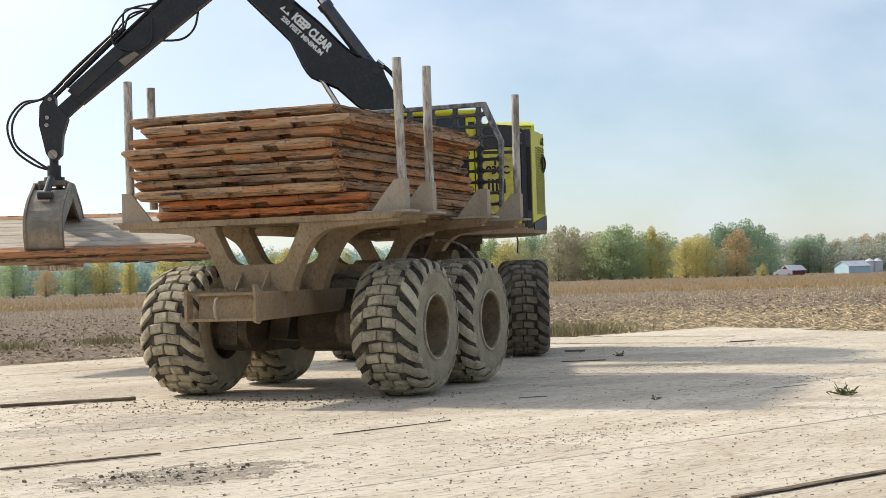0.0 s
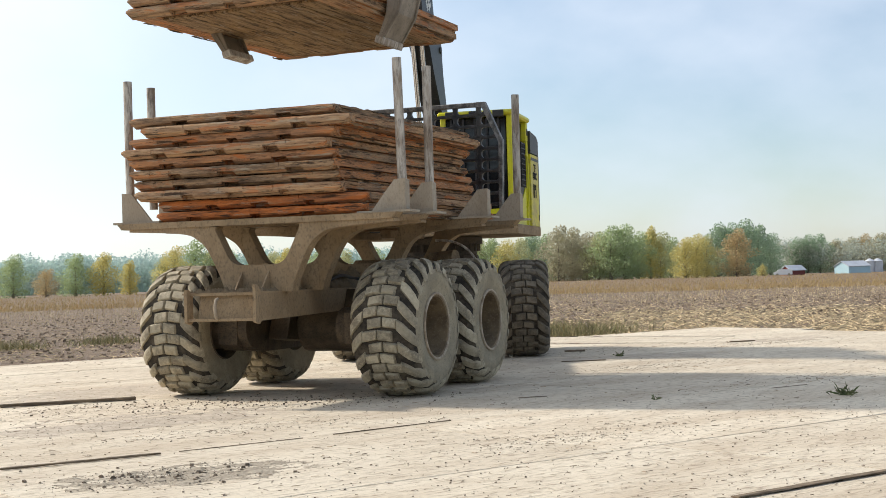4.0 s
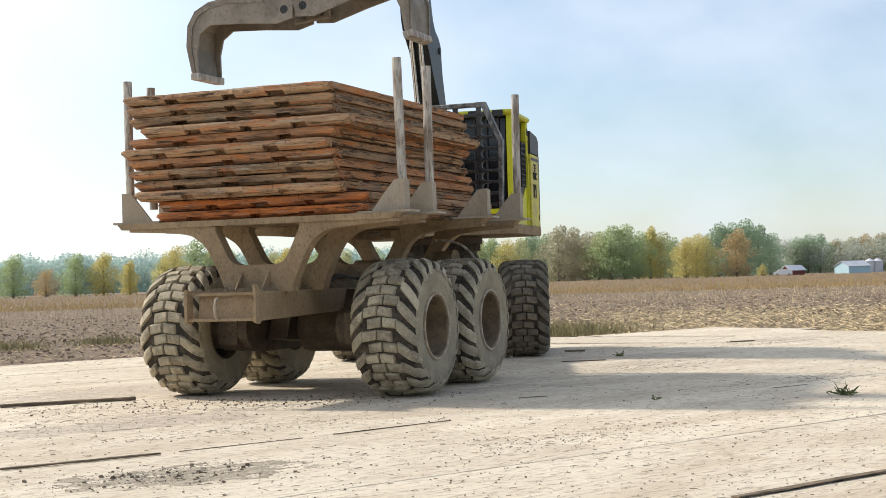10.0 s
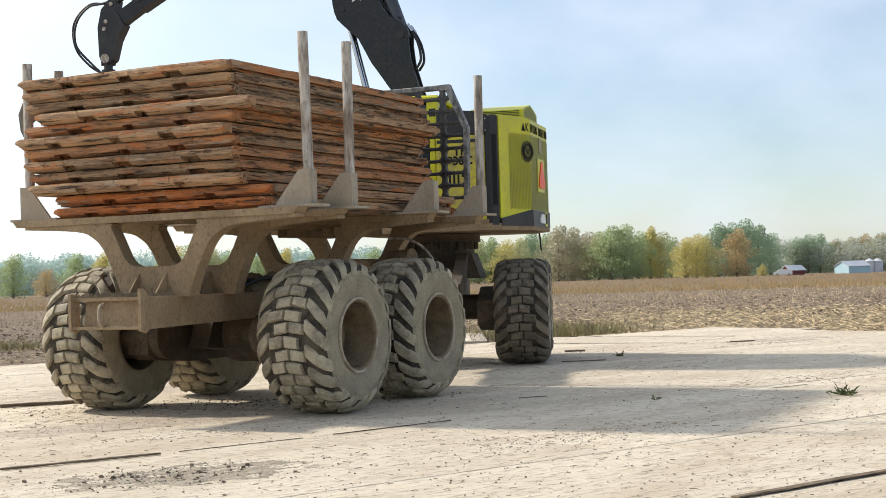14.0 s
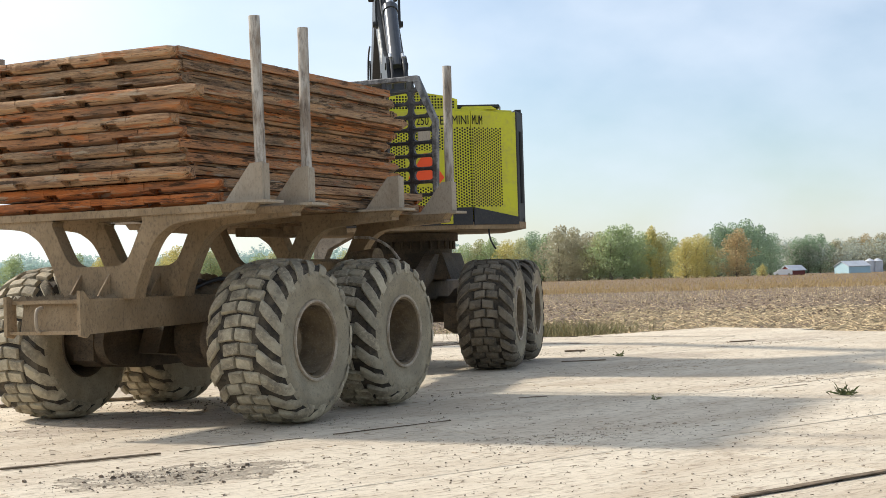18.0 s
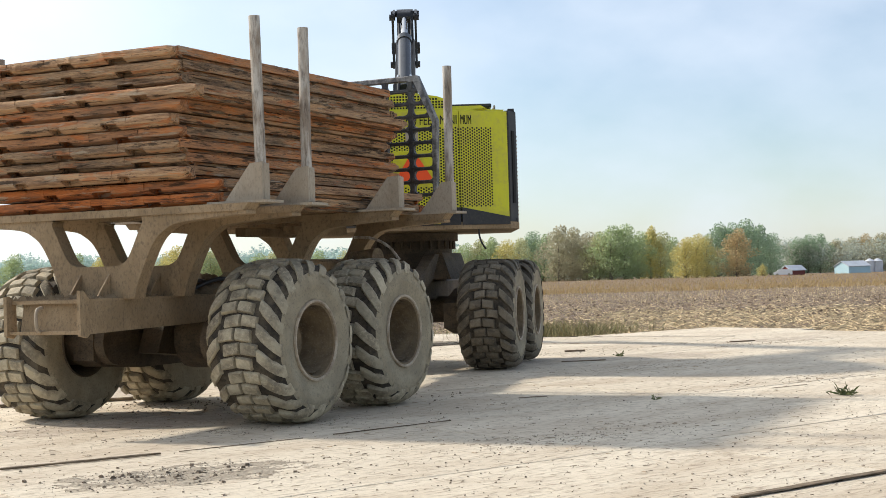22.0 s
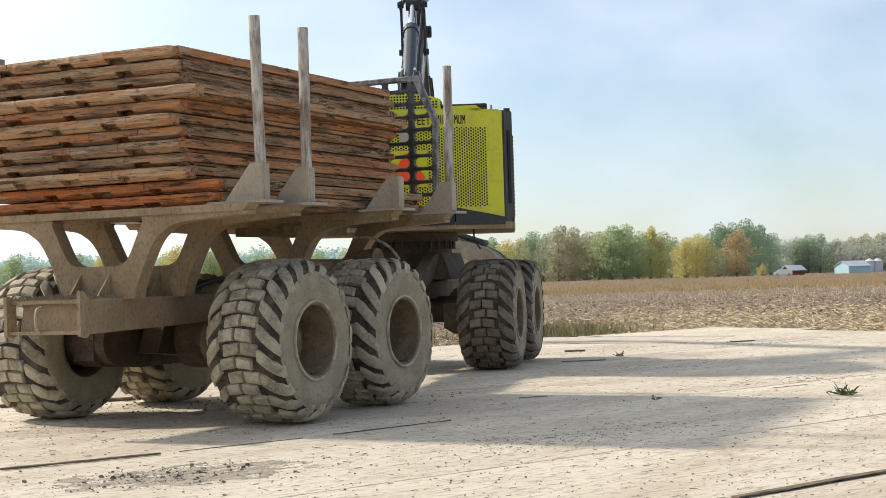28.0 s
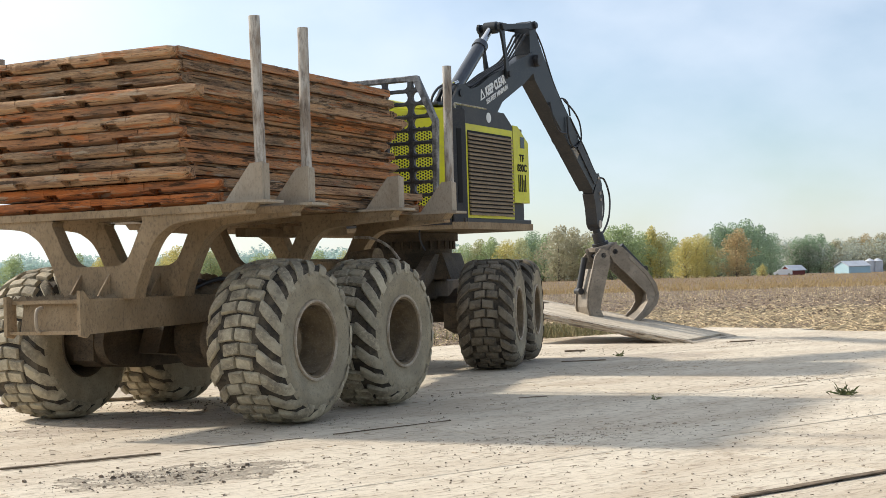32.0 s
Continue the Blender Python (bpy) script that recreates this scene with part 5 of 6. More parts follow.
def bark_rag(seed):
    """Torn strips of bark and splinters along a mat's long edge."""
    V, F = [], []
    for _ in range(90):
        y, z = random.uniform(-MAT_L / 2 + 0.15, MAT_L / 2 - 0.15), random.choice((0.0, 0.04, 0.082, 0.115)) + random.uniform(-0.006, 0.006)
        if noise.noise((y * 1.7, z * 30, seed)) < -0.05:
            continue
        l, h, d = random.uniform(0.05, 0.34), random.uniform(0.004, 0.016), random.uniform(0.004, 0.03)
        a = random.gauss(0, 0.04)
        i = len(V)
        for q, f in ((-0.5, 0.3), (-0.2, 1.0), (0.2, 0.9), (0.5, 0.2)):
            c = Vector((MAT_W / 2 - 0.012, y + q * l, z + q * l * a + random.uniform(-0.003, 0.003)))
            V.extend([tuple(c + Vector((-0.02, 0, -h * f))), tuple(c + Vector((d * f, 0, 0))), tuple(c + Vector((-0.02, 0, h * f)))])
        for q in range(3):
            o = i + 3 * q
            F.extend([(o, o + 3, o + 4, o + 1), (o + 1, o + 4, o + 5, o + 2)])
    me = bpy.data.meshes.new("bark_edge")
    me.from_pydata(V, [], F)
    me.materials.append(M_rag)
    return me


M_rag = mat("torn_bark", (0.17, 0.115, 0.07), 0.95, 0, (0.33, 0.25, 0.17), 5, 0.9, (0.06, 0.042, 0.028), 20, 0.6, bump=0.6, island=True, rand=0.45)
RAGS = [bark_rag(11.3 * k) for k in range(4)]


def timber_mat(wood, label, group, top=6, side_wood=None):
    """A mat of three plies: planks along, boards across, planks along, and end boards and two edge boards to a side."""
    m = thing("timber_mat", label, "timber mat", group)
    for k in range(9):
        part("cross_board", random.choice(CORE[wood]), None, m, m=pose(random.uniform(-0.008, 0.008), -MAT_L / 2 + 0.33 + k * (MAT_L - 0.66) / 8, 0))
    sw = wood if side_wood is None else side_wood
    for s, r in ((-1, 0), (1, 180)):
        part("end_board", random.choice(ENDB[wood]), None, m, m=pose(0, s * (MAT_L / 2 - 0.0775), random.uniform(-0.002, 0.002), 0, 0, r + random.uniform(-0.15, 0.15)))
        tone = sw if wood == 5 else random.choice((2, 3, 6, 0))
        part("edge_timber", random.choice(SIDEB[sw]), None, m, m=pose(-s * (MAT_W / 2 - 0.15 - random.uniform(-0.012, 0.016)), random.uniform(-0.03, 0.03), 0.0375, 0, random.uniform(-0.1, 0.1), r - 90))
        part("edge_board", random.choice(FOOTB[tone]), None, m, m=pose(-s * (MAT_W / 2 - 0.15 - random.uniform(0.03, 0.06)), random.uniform(-0.03, 0.03), 0.001, 0, 0, r - 90))
    for r in (0, 180):
        tagged(part("bark_edge", random.choice(RAGS), None, m, m=pose(0, 0, 0, 0, 0, r)), kind="stuff")
    for z in (0.0, 0.080):
        for k in range(1, PLANKS - 1):
            x = -MAT_W / 2 + (k + 0.5) * MAT_W / PLANKS
            pool = PLANK[top] if z else PLANK[4]
            part("plank", random.choice(pool), None, m, m=pose(x, random.uniform(-0.004, 0.004), z if z else 0.038, 0, 0 if z else 180))
    return m


# the stack from the bottom up: offsets across the bunk
SIDE = (0.04, 0.02, -0.19, -0.215, -0.23, -0.28, -0.325, -0.25, -0.055, -0.27, -0.275, -0.31)
WOOD_OF = (1, 1, 0, 2, 2, 6, 0, 6, 0, 2, 2, 0)
SIDE_WOOD = (2, 0, 3, 6, 6, 2, 3, 6, 0, 2, 2, 6)
STEP = 0.1245
stack = []
for k in range(12):
    m = timber_mat(WOOD_OF[k], {0: "tan", 1: "orange-brown", 2: "dark bark-edged", 6: "rust-brown"}[WOOD_OF[k]] + (" laminated timber mat in a stack on the bunk" if k < 10 else " laminated timber mat brought by the grapple"), "stacked timber mats", 6, SIDE_WOOD[k])
    v = 0.99 + (0.12, 0.15, -0.03, 0.04, -0.02, 0.03, -0.04, 0.02, -0.05, 0.06, 0.02, 0.0)[k]
    stack.append((m, pose(SIDE[k], v, 2.103 + STEP * k + (0.004 if k % 2 else 0), 0, 0, random.uniform(-0.7, 0.7) if k < 10 else 0)))

mat_pitch = curve([(0, 0), (0.5, -2), (1, -4), (1.5, -10), (2, -13), (2.5, -2.7), (3, -0.2), (3.4, 1.4), (5.5, -2.6), (6, 0), (8.9, 0)])
mat_roll = curve([(0, 15), (0.5, 5), (1, 5), (1.5, 6), (2, 6.3), (2.5, 1.8), (3, -8.2), (3.4, -2.3), (5.5, 1.3), (6, 10.3), (6.5, 2.8), (8.7, 1.5), (9.0, 0)])
mat_x = curve([(0, -5.98), (0.5, -5.94), (1, -5.82), (1.5, -5.49), (2, -4.88), (2.5, -3.2), (3, -2.53), (3.4, -2.14), (4.2, -1.64), (5.5, -1.49), (9, -1.56)])
mat_y = curve([(0, 24.4), (0.5, 23.78), (1, 23.03), (1.5, 22.44), (2, 22.22), (2.5, 20.67), (3, 18.9), (3.4, 18.9), (4.2, 18.57), (5.5, 18.11), (9, 17.98)])
mat_z = curve([(0, 2.08), (0.5, 2.75), (1, 3.49), (1.5, 4.29), (2, 4.84), (2.5, 5.06), (3, 4.9), (3.4, 4.86), (4.2, 4.5), (5.5, 3.79), (6, 3.56), (6.5, 3.33), (9, 3.33)])
settle = curve([(0, 0), (4, 0), (6.5, 1), (9, 1)])


def carried(t, k):
    """The pose of one of the two mats that the grapple brings."""
    rest = rear_pose(t) @ stack[k][1]
    if t >= 9.0:
        return rest
    up = STEP * (k - 10)
    p = Vector((mat_x(t), mat_y(t), mat_z(t)))
    q = (rear_pose(t) @ stack[10][1]).translation
    s = settle(t)
    p = Vector((p.x + (q.x - p.x) * s, p.y + (q.y - p.y) * s, p.z if t < 6 else max(p.z, q.z)))
    if t > 8.7:
        p.z = q.z
    m = pose(p.x, p.y, p.z, 0, 0, -turn(t)) @ Matrix.Rotation(radians(mat_pitch(t)), 4, "X") @ Matrix.Rotation(radians(mat_roll(t)), 4, "Y")
    return m @ pose(0.03 * (k - 10), 0, up)


# the mat that the grapple picks up at the pad's edge
ground_mat = timber_mat(5, "dusty laminated timber mat lying at the decking's edge", "", 7)
mat_up = curve([(0, 0), (31.45, 0), (31.7, 3.5), (32, 10.6)])


def ground_mat_pose(t):
    m = pose(3.30, 28.30, -0.114, 0, 0, 62.6)
    edge = Matrix.Translation((0, -MAT_L / 2, 0))
    return m @ edge @ Matrix.Rotation(radians(mat_up(t)), 4, "X") @ edge.inverted()


# a mat that the grapple tips up beyond the machine and swings away
far_mat = timber_mat(5, "pale dusty timber mat tipped up by the grapple", "", 7)
FAR_ROWS = ((0, -0.5, 31.6, -0.114, 0, 0), (22.3, -0.5, 31.6, -0.114, 0, 0), (22.7, -0.5, 30.8, 0.45, 14, 2), (23.0, -0.55, 30.1, 0.98, 27, 5), (23.5, -0.62, 29.6, 1.75, 48, 13), (24.0, -0.62, 29.4, 2.1, 64, 0),
            (24.4, -0.75, 29.4, 2.2, 60, -12), (24.8, -1.3, 29.1, 2.2, 50, -17), (25.2, -2.2, 28.7, 2.2, 30, -10), (25.8, -4.2, 29.0, 1.7, 10, 0), (26.3, -5.0, 30.2, 0.7, 3, 0), (26.8, -5.2, 30.6, -0.114, 0, 0), (32, -5.2, 30.6, -0.114, 0, 0))


# ---- ground: one sheet to the horizon, falling gently away beyond the pad ----
def ground_z(x, y):
    r = math.hypot(x, y)
    return -0.13 - 0.005 * max(0.0, r - 36)


bm = bmesh.new()
RINGS = [0.01, 6, 12, 18, 24, 28, 32, 36, 40, 46, 54, 64, 76, 92, 115, 150, 200, 280, 400, 600, 900, 1400, 2200, 3200, 4500]
prev = None
for r in RINGS:
    ring = []
    for k in range(180):
        a = 2 * math.pi * k / 180
        x, y = r * math.sin(a), r * math.cos(a)
        bump = 0.05 * noise.noise((x * 0.7, y * 0.7, 0)) + 0.03 * noise.noise((x * 2.1, y * 2.1, 3)) if 20 < r < 150 else 0
        ring.append(bm.verts.new((x, y, ground_z(x, y) + bump)))
    if prev:
        for k in range(180):
            bm.faces.new((prev[k], ring[k], ring[(k + 1) % 180], prev[(k + 1) % 180]))
    prev = ring
ground = new("ground", meshed(bm, "ground", M_soil, 60))
tagged(ground, "brown harvested field soil fading into tan grass", "ground", kind="structure")

# ---- the pad: dusty decking panels in rows ----
pad = thing("pavement", "pale dusty decking of timber panels with dark joints", "decking", kind="structure")
D, N = Vector((0.79, 0.613, 0)), Vector((0.613, -0.79, 0))
pad_meshes = []
for k in range(5):
    bm = bmesh.new()
    box(bm, (-1.420, -2.134, -0.11), (1.420, 2.134, 0.0), 0.005)
    pad_meshes.append(meshed(bm, "decking_panel", M_pad))
ROW = 2.85
for r in range(-9, 14):
    n0 = -10.85 + ROW * (r + 0.5) - 2 * ROW
    shift = random.uniform(-1.5, 1.5)
    for c in range(-9, 7):
        d0 = 25.0 - 2.14 - 4.28 * (6 - c) + (shift if r % 2 else 0)
        p = D * d0 + N * n0
        if n0 < -25.7 or (n0 < -22.8 and d0 > 16) or p.length > 44 or d0 > 24 or p.y < -16:
            continue
        part("decking_panel", random.choice(pad_meshes), None, pad, m=pose(p.x, p.y, random.uniform(-0.006, 0.0), random.uniform(-0.05, 0.05), random.uniform(-0.05, 0.05), -52.2 + 0 + random.uniform(-0.15, 0.15)))


# ---- field litter ----
def blades(name, count, material, region, size, upright, label, category, spread=0.35):
    V, F = [], []
    for _ in range(count):
        x, y = region()
        z = ground_z(x, y)
        l, w = random.uniform(*size[0]), random.uniform(*size[1])
        a = random.uniform(0, math.pi * 2)
        e = random.uniform(*upright)
        d = Vector((math.cos(a) * math.cos(e), math.sin(a) * math.cos(e), math.sin(e)))
        s = Vector((-math.sin(a), math.cos(a), 0)) * w / 2
        b = Vector((x, y, z + 0.01))
        i = len(V)
        V.extend([b - s, b + s, b + d * l + s * spread, b + d * l - s * spread, b + Vector((0, 0, w)), b + d * l + Vector((0, 0, w * 0.6))])
        F.extend([(i, i + 1, i + 2, i + 3), (i + 1, i + 4, i + 5, i + 2), (i, i + 3, i + 5, i + 4)])
    me = bpy.data.meshes.new(name)
    me.from_pydata([tuple(v) for v in V], [], F)
    me.materials.append(material)
    return tagged(new(name, me), label, category, kind="stuff")


def on_pad(x, y, slack=0.0):
    p = Vector((x, y, 0))
    d, n = p.dot(D), p.dot(N)
    return d < 25.1 + slack and n > (-25.7 if d < 18 else -22.9) - slack


def wedge(r0, r1, power=1.0, a0=-20, a1=20):
    def f():
        while True:
            r = r0 + (r1 - r0) * random.random() ** power
            a = radians(random.uniform(a0, a1))
            x, y = r * math.sin(a), r * math.cos(a)
            if not on_pad(x, y, 0.3):
                return x, y
    return f


blades("corn_straw", 20000, M_straw, wedge(27, 125, 1.3, -6), ((0.05, 0.26), (0.006, 0.018)), (0.0, 0.45), "pale broken corn stalks strewn over the soil", "straw")
blades("corn_straw", 7000, M_straw, wedge(30, 125, 1.2, -20, -5), ((0.05, 0.22), (0.006, 0.016)), (0.0, 0.4), "scattered broken corn stalks on brown soil", "straw")
blades("corn_straw", 9000, M_straw, wedge(29, 52, 1.0, 6, 20), ((0.08, 0.36), (0.007, 0.018)), (0.0, 0.3), "thick drift of pale corn stalks", "straw")
blades("corn_straw", 1100, M_straw, wedge(35, 56, 0.8, 7, 20), ((0.12, 0.45), (0.010, 0.030)), (0.0, 0.35), "long pale corn stalks and husks in a drift", "straw", 0.7)
blades("corn_straw", 500, M_straw, wedge(36, 60, 0.8, 0, 9), ((0.1, 0.4), (0.010, 0.024)), (0.0, 0.3), "long pale corn stalks thinly strewn", "straw", 0.7)
blades("corn_stubble", 5000, M_straw, wedge(60, 130, 0.8), ((0.10, 0.30), (0.018, 0.035)), (0.9, 1.5), "cut corn stubble standing in the soil", "stubble")
blades("dry_grass", 42000, M_grass, wedge(112, 500, 1.7), ((0.2, 0.42), (0.025, 0.06)), (0.8, 1.5), "strip of tall dry tan grass", "grass", 0.2)


def patch(cx, cy, rx, ry):
    def f():
        while True:
            x, y = random.gauss(cx, rx), random.gauss(cy, ry)
            if not on_pad(x, y, 0.1):
                return x, y
    return f


blades("weeds", 1700, M_weed, patch(2.4, 33.2, 1.1, 1.2), ((0.10, 0.42), (0.010, 0.026)), (0.7, 1.5), "green and brown weeds at the decking's edge", "weeds", 0.1)
blades("weeds", 330, M_weed, patch(-10.6, 35.0, 0.5, 0.5), ((0.08, 0.30), (0.010, 0.03)), (0.6, 1.5), "green weeds in the ploughed soil", "weeds", 0.1)
blades("weeds", 350, M_weed, patch(-8.6, 37.0, 0.5, 0.8), ((0.08, 0.28), (0.010, 0.03)), (0.6, 1.5), "low green weeds in the field soil", "weeds", 0.1)

# ---- litter on the decking ----
def crumbs(name, count, material, region, size, label, category, z=0.0):
    """Small loose stones and clods, each an uneven lump."""
    V, F = [], []
    for _ in range(count):
        x, y = region()
        r = random.uniform(*size) * random.choice((0.5, 0.7, 1.0))
        c = Vector((x, y, z))
        i = len(V)
        for k in range(5):
            a = 2 * math.pi * k / 5
            q = r * random.uniform(0.7, 1.3)
            V.append((c.x + q * math.cos(a), c.y + q * math.sin(a), c.z))
        for k in range(5):
            a = 2 * math.pi * k / 5 + 0.3
            q = r * random.uniform(0.4, 0.9)
            V.append((c.x + q * math.cos(a), c.y + q * math.sin(a), c.z + r * random.uniform(0.5, 1.0)))
        F.extend([(i + k, i + (k + 1) % 5, i + 5 + (k + 1) % 5, i + 5 + k) for k in range(5)] + [(i + 5, i + 6, i + 7, i + 8, i + 9)])
    me = bpy.data.meshes.new(name)
    me.from_pydata(V, [], F)
    me.materials.append(material)
    return tagged(new(name, me), label, category, kind="stuff")


def deck_region(y0, y1):
    def f():
        while True:
            y = y0 + (y1 - y0) * random.random()
            x = random.uniform(-0.36, 0.36) * y
            if on_pad(x, y, -0.2):
                return x, y
    return f


M_clod = mat("brown_clod", (0.20, 0.155, 0.11), 0.95, 0, (0.12, 0.09, 0.065), 6, 0.8, bump=0.3, island=True, rand=0.4)
M_fieldclod = mat("brown_field_clod", (0.20, 0.14, 0.095), 0.95, 0, (0.30, 0.225, 0.15), 6, 0.8, bump=0.3, island=True, rand=0.45)
M_stone = mat("grey_gravel", (0.42, 0.36, 0.28), 0.9, 0, (0.27, 0.22, 0.165), 6, 0.8, bump=0.3, island=True, rand=0.4)
crumbs("field_clods", 5000, M_fieldclod, wedge(27, 70, 1.3), (0.02, 0.075), "crumbling brown clods in the harvested field", "clods", -0.14)
crumbs("clods", 1700, M_clod, deck_region(8.5, 33), (0.003, 0.011), "small brown clods strewn over the decking", "clods")
crumbs("gravel", 2200, M_stone, deck_region(7.5, 16), (0.003, 0.010), "fine gravel strewn over the decking", "gravel")


def spot(cx, cy, rx, ry, turn_deg=0.0):
    ca, sa_ = math.cos(radians(turn_deg)), math.sin(radians(turn_deg))

    def f():
        p, q = random.gauss(0, rx), random.gauss(0, ry)
        return cx + p * ca + q * sa_, cy - p * sa_ + q * ca
    return f


crumbs("gravel", 1500, M_stone, spot(-1.9, 10.5, 0.45, 0.28, -30), (0.003, 0.008), "patch of loose grey gravel and dirt on the decking", "gravel")
crumbs("clods", 160, M_clod, spot(-2.0, 10.5, 0.40, 0.24, -30), (0.005, 0.022), "brown clods in the gravel patch", "clods")
crumbs("clods", 500, M_clod, spot(-2.2, 16.4, 1.2, 0.5), (0.006, 0.018), "dirt fallen from the wheels", "clods")


def splinters(name, count, material, region, size, label, z=0.002):
    """Thin slivers of wood and bark lying flat, most of them along the panels."""
    V, F = [], []
    for _ in range(count):
        x, y = region()
        l, w, h = random.uniform(*size), random.uniform(0.003, 0.009), random.uniform(0.002, 0.006)
        a = random.gauss(0.66, 0.25) if random.random() < 0.6 else random.uniform(0, math.pi)
        d, s_ = Vector((math.cos(a), math.sin(a), 0)) * l / 2, Vector((-math.sin(a), math.cos(a), 0)) * w / 2
        b = Vector((x, y, z))
        i = len(V)
        V.extend(tuple(b + q) for q in (-d - s_, -d + s_ * 0.6, d + s_ * 0.4, d - s_, -d * 0.9 + Vector((0, 0, h)), d * 0.9 + Vector((0, 0, h * 0.7))))
        F.extend([(i, i + 3, i + 5, i + 4), (i + 1, i + 4, i + 5, i + 2), (i, i + 4, i + 1), (i + 3, i + 2, i + 5)])
    me = bpy.data.meshes.new(name)
    me.from_pydata(V, [], F)
    me.materials.append(material)
    return tagged(new(name, me), label, "wood litter", kind="stuff")


M_sliver = mat("brown_bark_sliver", (0.27, 0.20, 0.135), 0.95, 0, (0.40, 0.31, 0.21), 6, 0.9, bump=0, island=True, rand=0.5)
splinters("bark_litter", 1500, M_sliver, deck_region(8, 30), (0.015, 0.08), "thin bark slivers strewn over the decking")
for cx, cy, rx, ry in ((-3.4, 14.6, 1.0, 0.5), (-4.3, 16.2, 0.9, 0.5), (3.0, 20.5, 0.9, 0.35), (2.2, 24.5, 1.2, 0.4), (1.2, 12.2, 0.8, 0.3), (5.5, 25.5, 1.0, 0.4), (-1.9, 13.6, 0.8, 0.3), (4.4, 17.5, 1.0, 0.35)):
    crumbs("dirt_smear", 420, M_stone, spot(cx, cy, rx, ry, -38), (0.003, 0.010), "smear of brown dirt trodden onto the decking", "dirt")
    splinters("bark_litter", 45, M_sliver, spot(cx, cy, rx, ry, -38), (0.02, 0.10), "bark slivers in the dirt on the decking")


def dirt_patch(cx, cy, rx, ry, turn_deg, high, core, material, seed):
    """A thin uneven layer of trodden dirt that breaks up towards its edges."""
    nx, ny = 130, 90
    ca, sa_ = math.cos(radians(turn_deg)), math.sin(radians(turn_deg))
    V, F = [], []
    for j in range(ny + 1):
        for i in range(nx + 1):
            a, b = 2 * i / nx - 1, 2 * j / ny - 1
            x, y = a * rx, b * ry
            n1 = noise.fractal((x * 3.2 + seed, y * 7.0, seed), 0.75, 2.0, 6)
            n2 = noise.noise((x * 30, y * 30, seed))
            z = high * (core - 0.6 * (a * a + b * b) + 1.1 * n1) + 0.4 * high * n2
            V.append((cx + x * ca + y * sa_, cy - x * sa_ + y * ca, max(-0.03, min(z, high * 1.2) * 0.8)))
    for j in range(ny):
        for i in range(nx):
            q = j * (nx + 1) + i
            F.append((q, q + 1, q + nx + 2, q + nx + 1))
    me = bpy.data.meshes.new("dirt_patch")
    me.from_pydata(V, [], F)
    me.materials.append(material)
    return tagged(new("dirt_patch", me), "thin patch of brown dirt trodden onto the pale decking", "dirt", kind="stuff")


for k, row in enumerate(((-1.9, 10.5, 0.95, 0.55, -30, 0.016, 0.18, M_dirt_dark), (-3.2, 14.8, 1.5, 0.8, -36, 0.007, 0.0, M_dirt), (-4.6, 18.4, 1.6, 0.9, -36, 0.007, 0.05, M_dirt), (2.7, 22.6, 1.6, 0.7, -20, 0.007, 0.1, M_dirt), (6.2, 26.6, 1.4, 0.6, -30, 0.008, 0.1, M_dirt))):
    dirt_patch(*row, 7.3 * k + 1.1)
bark = splinters("bark_heap", 260, M_sliver, lambda: (random.gauss(0, 0.05), random.gauss(0, 0.22)), (0.03, 0.16), "loose bark lying on the edge of a timber mat")
for v in bark.data.vertices:
    v.co.z += max(0.0, 0.05 - abs(v.co.y) * 0.14) * random.random()


def lath(x, y, length, width, yaw, tall, label):
    """A loose strip of wood lying on the decking."""
    t = thing("wood_strip", label, "wood", m=pose(x, y, 0.001, 0, 0, -yaw))
    bm = bmesh.new()
    box(bm, (-width / 2, -length / 2, 0), (width / 2, length / 2, tall), 0.004)
    bmesh.ops.subdivide_edges(bm, edges=[e for e in bm.edges if abs(e.verts[0].co.y - e.verts[1].co.y) > length / 2], cuts=8)
    for v in bm.verts:
        v.co += Vector((random.uniform(-1, 1) * width * 0.12, 0, random.uniform(0, 0.2) * tall))
    part("strip", bm, M_padedge, t)


for row in [(-4.48, 17.03, 1.56, 0.08, 69.5, 0.035), (-2.9, 11.39, 1.3, 0.03, 57, 0.016), (-1.75, 12.25, 1.2, 0.010, 53, 0.006), (-0.5, 13.28, 1.4, 0.014, 49, 0.008), (2.35, 9.16, 1.6, 0.065, 53, 0.012),
            (2.2, 24.6, 0.35, 0.04, 85, 0.03), (2.1, 22.0, 0.7, 0.03, 80, 0.015), (5.4, 26.2, 0.5, 0.04, 75, 0.02), (3.9, 16.4, 0.6, 0.014, 55, 0.006), (0.95, 16.0, 0.35, 0.02, 70, 0.008)]:
    lath(*row, "dark strip of timber in a joint of the decking")
tuft_at = ((4.2, 15.2, 0.085, 60), (2.75, 23.0, 0.07, 26), (2.2, 15.25, 0.03, 10))
